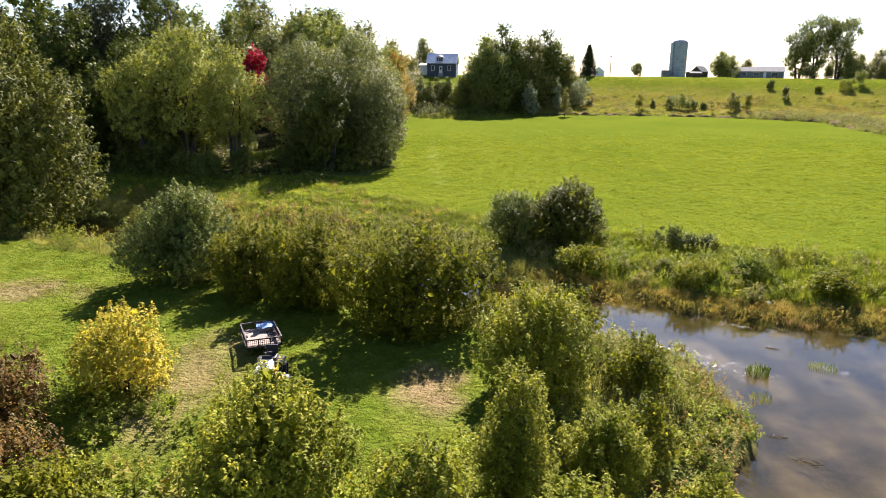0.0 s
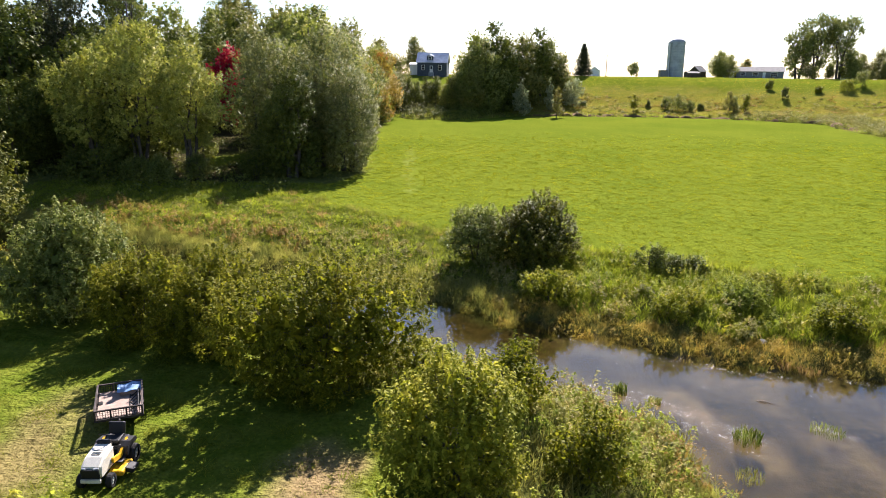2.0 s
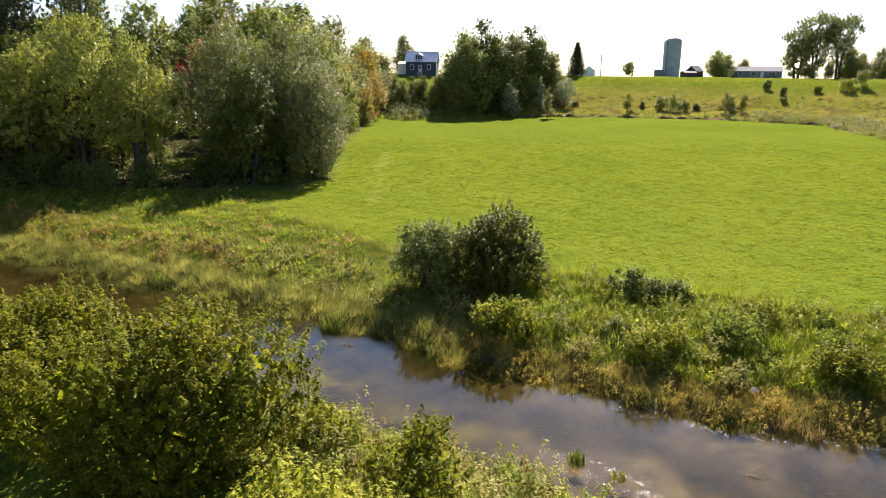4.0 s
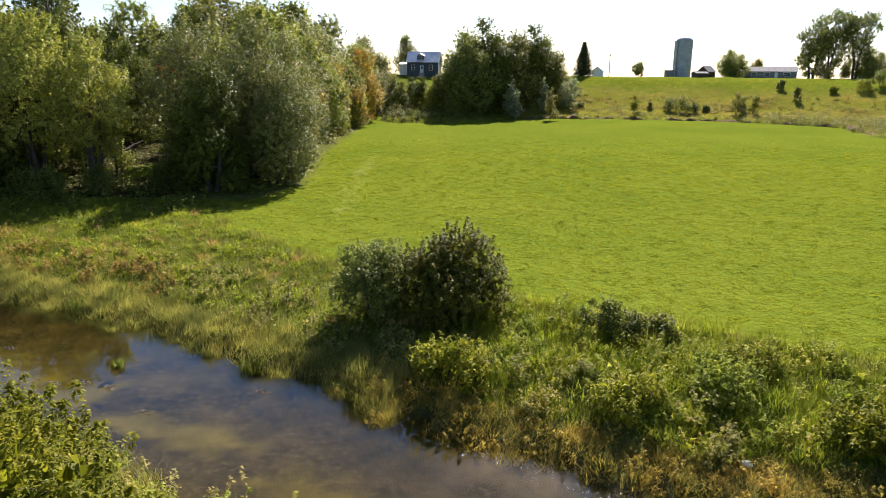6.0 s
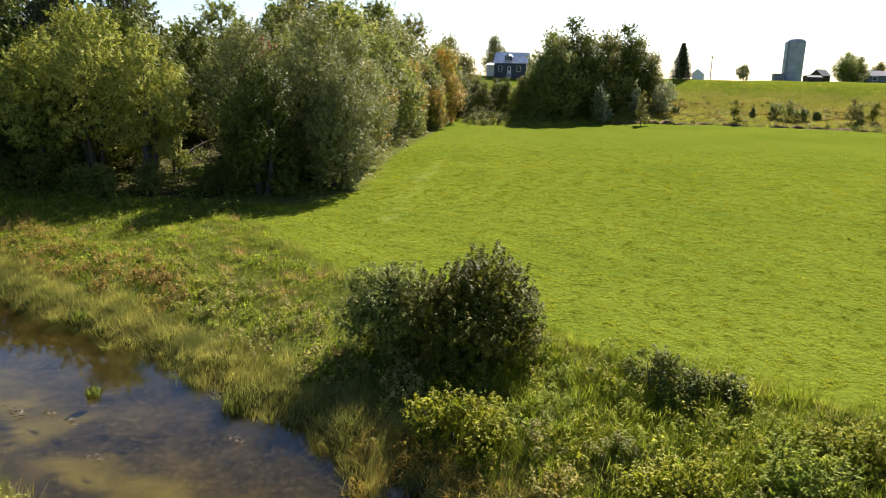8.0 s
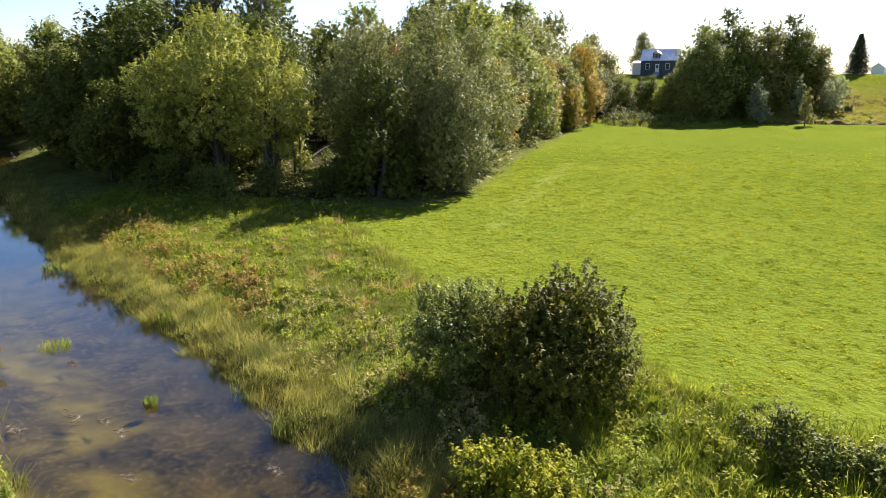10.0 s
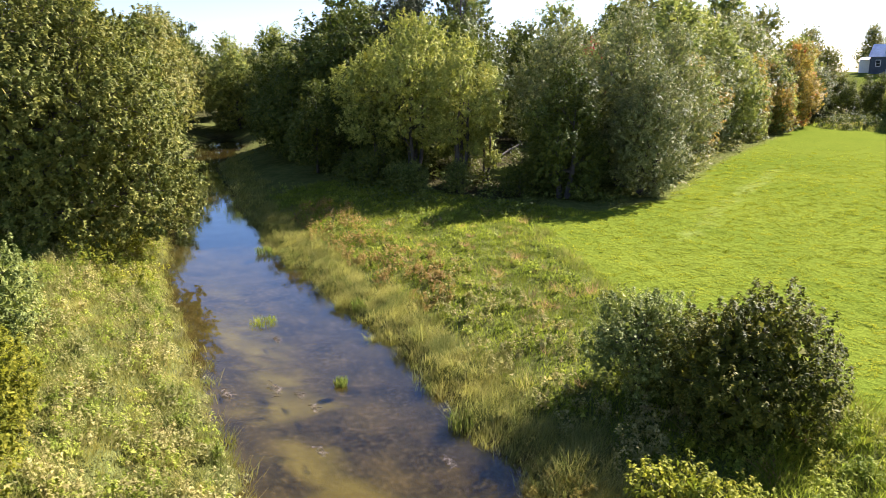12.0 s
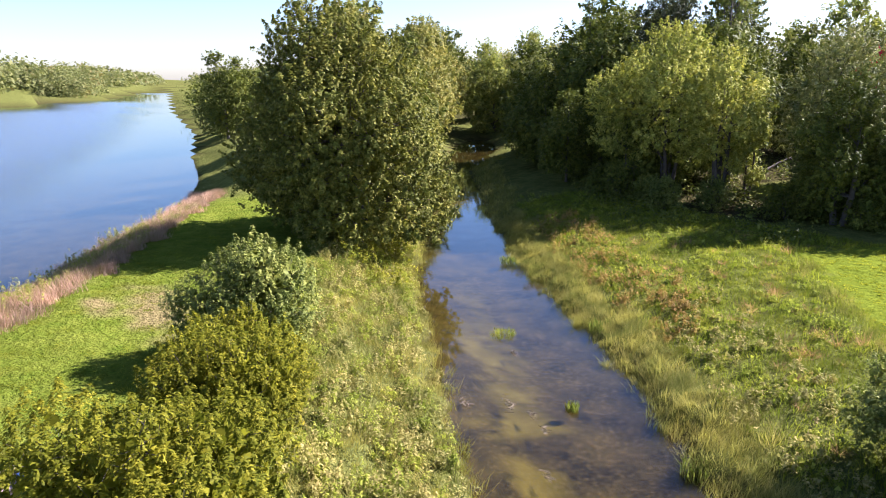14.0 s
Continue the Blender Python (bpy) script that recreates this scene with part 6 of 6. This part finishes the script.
turf("bank_grass", "pale long grass on the stream side of the peninsula", 307, 0.16, (-32, 11, 18, 48), lambda x, y: smooth(-0.1, 0.2, dpen(x, y)) * smooth(5.6, 4.6, dpen(x, y)) * (y > 0.55 * x + 16), 0.38, 0.010, L_GRASS, 7, 0.8, 0.1, 3.0)
turf("straw_grass", "pinkish dry grass along the lake shore", 308, 0.17, (-64, -8, 4, 44), lambda x, y: smooth(-0.1, 0.4, dpen(x, y)) * smooth(7.6, 5.6, dpen(x, y) + 0.8 * waves(x, y, 5, 63)) * (y + 0.55 * x < 12.9 + 0.6 * waves(x, y, 2.5, 64)) * (y < 38), 0.45, 0.012, L_PINK, 9, 0.7, 0.12, 3.0)


def bank_strip(x, y, lo_, hi_):
    d = dnor(x, y)
    return smooth(lo_ - 0.6, lo_ + 0.3, d) * smooth(hi_ + 0.6, hi_ - 0.3, d) * (in_field(x, y) < -0.2)


mounds("bank_weeds", "leafy green weed hummocks on the north bank", 311, 5000, (7, 40, 27, 43), lambda x, y: bank_strip(x, y, 3.1, 30) * (waves(x, y, 5, 35) < 0.4), 0.75, 0.75, L_WEED, 230, 0.10, 0.45, 1.15)
mounds("lime_weeds", "yellow-green weed hummocks on the north bank", 331, 1400, (7, 40, 27, 43), lambda x, y: bank_strip(x, y, 2.5, 9) * (waves(x, y, 4, 59) > -0.3), 0.8, 0.85, L_LIME, 240, 0.10, 0.5, 1.25)
mounds("pale_weeds", "cream and yellow leaved weeds on the north bank", 314, 4000, (4, 36, 28, 46), lambda x, y: bank_strip(x, y, 2.2, 7) * (waves(x, y, 5, 35) > 0.55), 0.6, 0.75, L_CREAM, 220, 0.09, 0.6, 0.9)
mounds("bank_weeds", "low green weeds between stream and wood", 312, 7000, (-34, 8, 36, 66), lambda x, y: bank_strip(x, y, 2.4, 40) * (waves(x, y, 7, 34) < 0.15) * (y < 62), 0.55, 0.5, L_WEED, 80, 0.09, 0.45, 1.0)
mounds("rust_weeds", "rusty brown weeds in a drift on the north bank", 313, 5000, (-26, 6, 38, 60), lambda x, y: bank_strip(x, y, 2.2, 5.2) * ((x < -5.5) & (waves(x, y, 5, 34) > -0.35)), 0.5, 0.6, L_RUST, 90, 0.10, 0.6, 0.62)
mounds("pale_weeds", "cream flecked weeds along the grassy bank", 323, 5000, (-22, 7, 38, 56), lambda x, y: bank_strip(x, y, 2.0, 5.5) * (x > -8) * (waves(x, y, 4, 40) > -0.25), 0.5, 0.65, L_CREAM, 90, 0.10, 0.6, 0.75)
weeds("pale_weeds", "cream and lime leaved weeds on the peninsula bank", 315, 1500, (-40, 9, 22, 52), lambda x, y: smooth(0.1, 0.6, dpen(x, y)) * smooth(5.0, 4.0, dpen(x, y)) * (y > 0.55 * x + 16) * 0.9, 0.45, 0.45, L_CREAM, 44, 0.09)
mounds("pale_weeds", "taller cream leaved weeds on the peninsula bank", 320, 2500, (-40, 9, 22, 52), lambda x, y: smooth(0.1, 0.6, dpen(x, y)) * smooth(5.0, 4.0, dpen(x, y)) * (y > 0.55 * x + 16) * (waves(x, y, 4, 39) > -0.2), 0.55, 0.8, L_CREAM, 150, 0.095, 0.6, 0.8)
mounds("bank_weeds", "green weed hummocks on the peninsula bank", 322, 2000, (-40, 9, 22, 52), lambda x, y: smooth(0.3, 1.0, dpen(x, y)) * smooth(5.6, 4.4, dpen(x, y)) * (y > 0.55 * x + 16), 0.6, 0.8, L_WEED, 150, 0.1, 0.45, 1.0)
mounds("bank_weeds", "green and lime weeds round the tip of the peninsula", 316, 2200, (-12, 11, 8, 30), lambda x, y: smooth(0.1, 0.6, dpen(x, y)) * ((dpen(x, y) < 4.0) | ((y < 17.0 - 0.25 * x) & (np.hypot(x + 0.2, y - 17.5) > 2.4))) * (x + y > 4) * (waves(x, y, 2.5, 47) < 0.15), 0.55, 0.75, L_WEED, 110, 0.1, 0.5, 0.6)
mounds("rust_weeds", "rust and cream weeds at the tip of the peninsula", 326, 1200, (0, 12, 8, 28), lambda x, y: smooth(-0.1, 0.3, dpen(x, y)) * smooth(3.0, 1.6, dpen(x, y)) * (waves(x, y, 2.5, 47) > -0.2), 0.5, 0.75, L_RUST, 80, 0.085, 0.6, 0.6)
mounds("pale_weeds", "cream seed heads near the tip of the peninsula", 327, 900, (-1, 12, 8, 28), lambda x, y: smooth(0.4, 0.9, dpen(x, y)) * smooth(4.2, 2.6, dpen(x, y)) * (waves(x, y, 2, 48) > 0.15), 0.45, 0.85, L_CREAM, 80, 0.085, 0.6, 0.8)
tussocks("lawn_tufts", "coarse tufts of clover and grass in the lawn", 328, 1300, (-30, 3, 9, 38), lambda x, y: (dpen(x, y) > 4.0) * (waves(x, y, 2.6, 49) > 0.1) * 0.8, 0.13, 0.022, L_LAWN, 40, 0.3, 0.3)
mounds("lime_weeds", "tall lime-green saplings and weeds near the tip", 321, 500, (-1.5, 9, 9, 19), lambda x, y: smooth(0.5, 1.5, dpen(x, y)) * (np.hypot(x + 0.2, y - 17.8) > 2.2), 0.5, 1.25, L_LIME, 130, 0.1, 0.5, 0.9)
mounds("lime_weeds", "bright lime willow herb at the foot of the maple", 317, 260, (-30, -18, 38, 46), lambda x, y: smooth(0.1, 0.6, dpen(x, y)) * smooth(4.0, 3.0, dpen(x, y)), 0.8, 1.5, L_LIME, 180, 0.11, 0.5, 0.9)

mounds("olive_weeds", "rough olive weeds at the edge of the lawn", 330, 900, (-16, -3, 7, 16.5), lambda x, y: (y < 15.5 - 0.35 * (x + 8)) * (waves(x, y, 3, 58) > -0.35) * (np.hypot(x + 5, y - 10.5) > 1.6), 0.7, 0.9, L_OLIVE, 110, 0.1, 0.5, 0.8)

# ---- in and beside the stream ----
def tuft(name, label, x, y, r, tall, mat, seed, n=170, wide=0.0035, lean=0.25, z=None):
    """One clump of reeds or water weed."""
    rng = np.random.RandomState(seed)
    a, q = rng.uniform(0, 6.283, n), r * np.sqrt(rng.uniform(size=n))
    B = np.stack([q * np.cos(a), q * np.sin(a), 0 * a - 0.06], 1)
    a2 = rng.uniform(0, 6.283, n)
    h = tall * rng.uniform(0.45, 1.15, n)
    out = np.stack([np.cos(a2), np.sin(a2), 0 * a], 1) * (h * lean * rng.uniform(0.3, 1.4, n))[:, None]
    side = np.stack([-np.sin(a2), np.cos(a2), 0 * a], 1) * wide
    mid, tip = B + 0.35 * out + np.outer(0.65 * h, (0, 0, 1)), B + out + np.outer(h, (0, 0, 1))
    V = np.stack([B - side, B + side, mid + 0.8 * side, tip, mid - 0.8 * side], 1).reshape(-1, 3)
    me = mesh_np(name, V, np.arange(5 * n).reshape(n, 5))
    me.materials.append(mat)
    ob = tagged(new(name, me), label, "plant")
    ob.matrix_world = pose(x, y, (0.0 if z is None else z), 0, 0, seed * 40)
    return ob


for k, (x, y, r, t_, m_) in enumerate([(12.0, 25.0, 0.42, 0.45, L_REED), (8.9, 28.1, 0.26, 0.4, L_REED), (9.9, 27.4, 0.2, 0.24, L_GRASS), (-11.3, 40.2, 0.6, 0.3, L_GREEN), (-4.5, 37.9, 0.2, 0.35, L_REED),
                                       (0.3, 38.1, 0.45, 0.45, L_REED), (-9.2, 44.0, 0.6, 0.6, L_REED), (15.4, 30.3, 0.4, 0.3, L_DRY), (16.1, 30.0, 0.4, 0.3, L_DRY), (14.4, 30.4, 0.4, 0.3, L_GRASS),
                                       (14.7, 25.7, 0.5, 0.22, L_REED), (-20.6, 47.6, 0.5, 0.5, L_REED), (11.3, 23.0, 0.4, 0.2, L_GRASS)]):
    tuft("reed_clump", "clump of green reeds standing in shallow water" if m_ in (L_REED, L_GREEN) else "low patch of water weed at the surface", x, y, r, t_, m_, 400 + k, z=max(0.0, at(x, y)))


def floating_leaves(label, seed, n, line, wide, small=0.014):
    """Shiny dead leaves and petals drifting on the water along a line, in loose rafts; their pale colour stands for
    glints.
    """
    rng = np.random.RandomState(seed)
    P = np.array(line, float)
    k = rng.randint(0, len(P) - 1, n)
    f = rng.uniform(size=n)[:, None]
    C = P[k] * (1 - f) + P[k + 1] * f + rng.normal(size=(n, 2)) * wide
    C = C[waves(C[:, 0], C[:, 1], 0.9, seed % 50) + 0.5 * waves(C[:, 0], C[:, 1], 0.3, seed % 50 + 1) > 0.0]
    C = C[height(C[:, 0], C[:, 1]) < 0.01]
    m = len(C)
    a, q = rng.uniform(0, 6.283, m), small * rng.uniform(0.5, 1.5, m)
    u, v = np.stack([np.cos(a), np.sin(a), rng.normal(size=m) * 0.12], 1) * q[:, None], np.stack([-np.sin(a), np.cos(a), rng.normal(size=m) * 0.12], 1) * (0.5 * q)[:, None]
    B = np.stack([C[:, 0], C[:, 1], 0.016 + 0 * a], 1)
    V = np.stack([B - u, B - v, B + u, B + v], 1).reshape(-1, 3)
    me = mesh_np("floating_leaves", V, np.arange(4 * m).reshape(m, 4))
    me.materials.append(LEAF_GLINT)
    return tagged(new("floating_leaves", me), label, "leaves", kind="stuff")


# the sun's glints on these leaves are put into their pale colour
LEAF_GLINT = solid_mat("wet_leaf_glints", (0.46, 0.44, 0.36), 0.35, scale=3, vary=0.6, spec=0.5)
floating_leaves("wet leaves coloured as pale glints, drifting off the tip of the peninsula", 501, 1900, [(8.2, 28.4), (10.0, 27.4), (11.2, 25.7), (12.2, 24.4)], 0.4)
floating_leaves("wet leaves coloured as pale glints, caught in a patch of water weed", 502, 260, [(14.4, 26.0), (15.3, 25.2)], 0.14)
floating_leaves("wet leaves coloured as pale glints, washed up along the north waterline", 503, 1300, [(7.5, 33.2), (11.3, 31.2), (13.8, 30.0), (15.5, 29.7), (18.0, 29.2), (22.0, 28.2)], 0.2)
floating_leaves("few leaves coloured as pale glints, scattered on open water", 504, 150, [(8.0, 30.4), (12.0, 29.6), (15.0, 27.2), (21.0, 25.4)], 0.8, 0.018)

STRAW_PALE = solid_mat("pale_dry_stalks", (0.26, 0.22, 0.16), 0.9, scale=8, vary=0.4)
STRAW = solid_mat("bleached_stalks", (0.09, 0.075, 0.055), 0.9, scale=8, vary=0.4)


def debris(x, y, r, seed):
    """A raft of broken stalks stranded on the bed: an Empty with each stalk under it."""
    rng = np.random.RandomState(seed)
    ob = tagged(new("stalk_raft"), "raft of dead stalks stranded in the shallow stream", "driftwood")
    ob.matrix_world = pose(x, y, 0.0)
    for k in range(34):
        a = -0.4 + rng.normal() * 0.7
        u, v = rng.normal() * r * 0.42, rng.normal() * r * 0.16
        c = (u * math.cos(-0.4) - v * math.sin(-0.4), u * math.sin(-0.4) + v * math.cos(-0.4))
        l_ = r * rng.uniform(0.15, 0.6)
        d = np.array([math.cos(a), math.sin(a), rng.uniform(-0.12, 0.2)]) * l_
        p = np.array([c[0], c[1], 0.012])
        V, F = tube(np.stack([p - d / 2, p + [0, 0, 0.015] + 0.1 * l_ * rng.normal(size=3) * [1, 1, 0], p + d / 2]), np.array([0.006, 0.009, 0.004]), 4)
        part("stalk", mesh_np("stalk", V, F), STRAW if k % 3 else STRAW_PALE, ob)


for k, (x, y, r) in enumerate([(-6.0, 36.4, 0.6), (-5.0, 36.6, 0.4), (-6.9, 35.2, 0.5), (-9.4, 39.3, 0.4), (-1.9, 34.6, 0.35), (-3.9, 36.2, 0.4), (13.6, 27.6, 0.3), (11.0, 19.0, 0.5), (10.8, 20.4, 0.4), (1.2, 36.3, 0.4)]):
    debris(x, y, r, 450 + k)


def stone(x, y, r, seed, mat, label="grey field stone half sunk in grass"):
    bm = bm_()
    bmesh.ops.create_icosphere(bm, subdivisions=3, radius=r)
    for v in bm.verts:
        v.co *= 1 + 0.22 * noise.noise(v.co / r * 1.3 + Vector((seed, 0, 0))) + 0.08 * noise.noise(v.co / r * 4 + Vector((0, seed, 0)))
        v.co.z *= 0.62
    me = bpy.data.meshes.new("stone")
    bm.to_mesh(me)
    bm.free()
    me.materials.append(mat)
    ob = tagged(new("stone", me), label, "stone")
    ob.matrix_world = pose(x, y, max(at(x, y), -0.05) + 0.2 * r, 0, 0, seed * 50)


PALE_STONE = solid_mat("pale_limestone", (0.62, 0.58, 0.52), 0.8, scale=4, vary=0.25, bump=0.4)
stone(15.2, 32.0, 0.17, 3, PALE_STONE, "pale upright stone in dry reeds by water")
stone(1.55, 12.0, 0.2, 4, PALE_STONE, "flat pale stone lying in the weeds")
for k, (x, y, r) in enumerate([(-7.5, 11.2, 0.3), (-7.0, 10.7, 0.22), (4.9, 14.2, 0.25), (5.2, 14.8, 0.2), (4.6, 13.6, 0.22)]):
    stone(x, y, r, 10 + k, STONE)


# ---- the foot of the hillside: an eroded step of dark soil with brush along it ----
def soil_bank():
    pts = [(67.5, 122), (70.5, 140), (56, 151), (34, 155), (13, 151.5)]
    rng = np.random.RandomState(501)
    line = []
    for (ax, ay), (bx, by) in zip(pts, pts[1:]):
        k = int(math.hypot(bx - ax, by - ay) / 0.8)
        line += [(ax + (bx - ax) * i / k, ay + (by - ay) * i / k) for i in range(k)]
    line = np.array(line)
    d = np.gradient(line, axis=0)
    nrm = np.stack([d[:, 1], -d[:, 0]], 1) / np.linalg.norm(d, axis=1, keepdims=True)
    nrm *= np.sign(away(*(line + nrm).T, HILL))[:, None]
    wob = 0.6 * waves(line[:, 0], line[:, 1], 5, 51) + 0.3 * waves(line[:, 0], line[:, 1], 1.4, 52)
    tall = np.clip(0.25 + 0.4 * waves(line[:, 0], line[:, 1], 7, 53) + 0.2 * rng.normal(size=len(line)), 0.03, 0.7)
    rows = []
    for off, up in ((-1.0, -0.12), (-0.75, 0.35), (-0.55, 0.9), (0.1, 1.0), (1.6, -0.3)):
        p = line + nrm * (off + wob)[:, None]
        z = height(p[:, 0], p[:, 1]) if off > 0.5 else height(*(line - nrm * 1.5).T) + up * tall
        rows.append(np.column_stack([p, z - (0.2 if off > 0.5 else 0.0)]))
    V = np.stack(rows, 1).reshape(-1, 3)
    i = np.arange(len(V)).reshape(len(line), 5)
    F = np.stack([i[:-1, :-1], i[1:, :-1], i[1:, 1:], i[:-1, 1:]], -1).reshape(-1, 4)
    me = mesh_np("soil_bank", V, F)
    me.materials.append(SOIL)
    tagged(new("soil_bank", me), "low eroded bank of dark soil at the hill foot", "bank", kind="structure")


soil_bank()
mounds("scarp_brush", "tangled brush along the foot of the hillside", 502, 2600, (8, 100, 95, 162), lambda x, y: smooth(-1.2, 0.2, away(x, y, HILL)) * smooth(5.0, 1.0, away(x, y, HILL)) * (0.25 + 0.75 * (x > 64)) * (waves(x, y, 6, 54) > -0.5), 0.8, 0.7, L_OLIVE, 60, 0.2, 0.5, 1.2)
mounds("clump_brush", "dark brush under the farmhouse trees", 504, 900, (-10, 26, 138, 165), lambda x, y: smooth(-1.5, 0.5, away(x, y, HILL)) * smooth(14, 8, away(x, y, HILL)) * (x < 11), 1.5, 1.7, L_DARK, 90, 0.28, 0.6, 1.8)
mounds("scarp_brush", "rough brush on the bank beside the field", 505, 900, (56, 100, 96, 150), lambda x, y: smooth(-2.5, 0.0, away(x, y, HILL)) * smooth(9, 3, away(x, y, HILL)), 1.3, 1.3, L_OLIVE, 90, 0.22, 0.5, 1.7)
mounds("hill_weeds", "rough olive weeds over the lower hillside", 507, 1500, (14, 100, 140, 182), lambda x, y: smooth(0.5, 3, away(x, y, HILL)) * smooth(26, 12, away(x, y, HILL)) * (waves(x, y, 8, 60) > -0.1), 0.9, 0.4, L_OLIVE, 40, 0.2, 0.5, 1.6)
mounds("dry_weeds", "tan dry weeds in patches on the hillside", 508, 1500, (14, 100, 140, 182), lambda x, y: smooth(0.5, 3, away(x, y, HILL)) * smooth(24, 14, away(x, y, HILL)) * (waves(x, y, 9, 55) > 0.2), 0.9, 0.35, L_RUST, 40, 0.2, 0.5, 1.4)
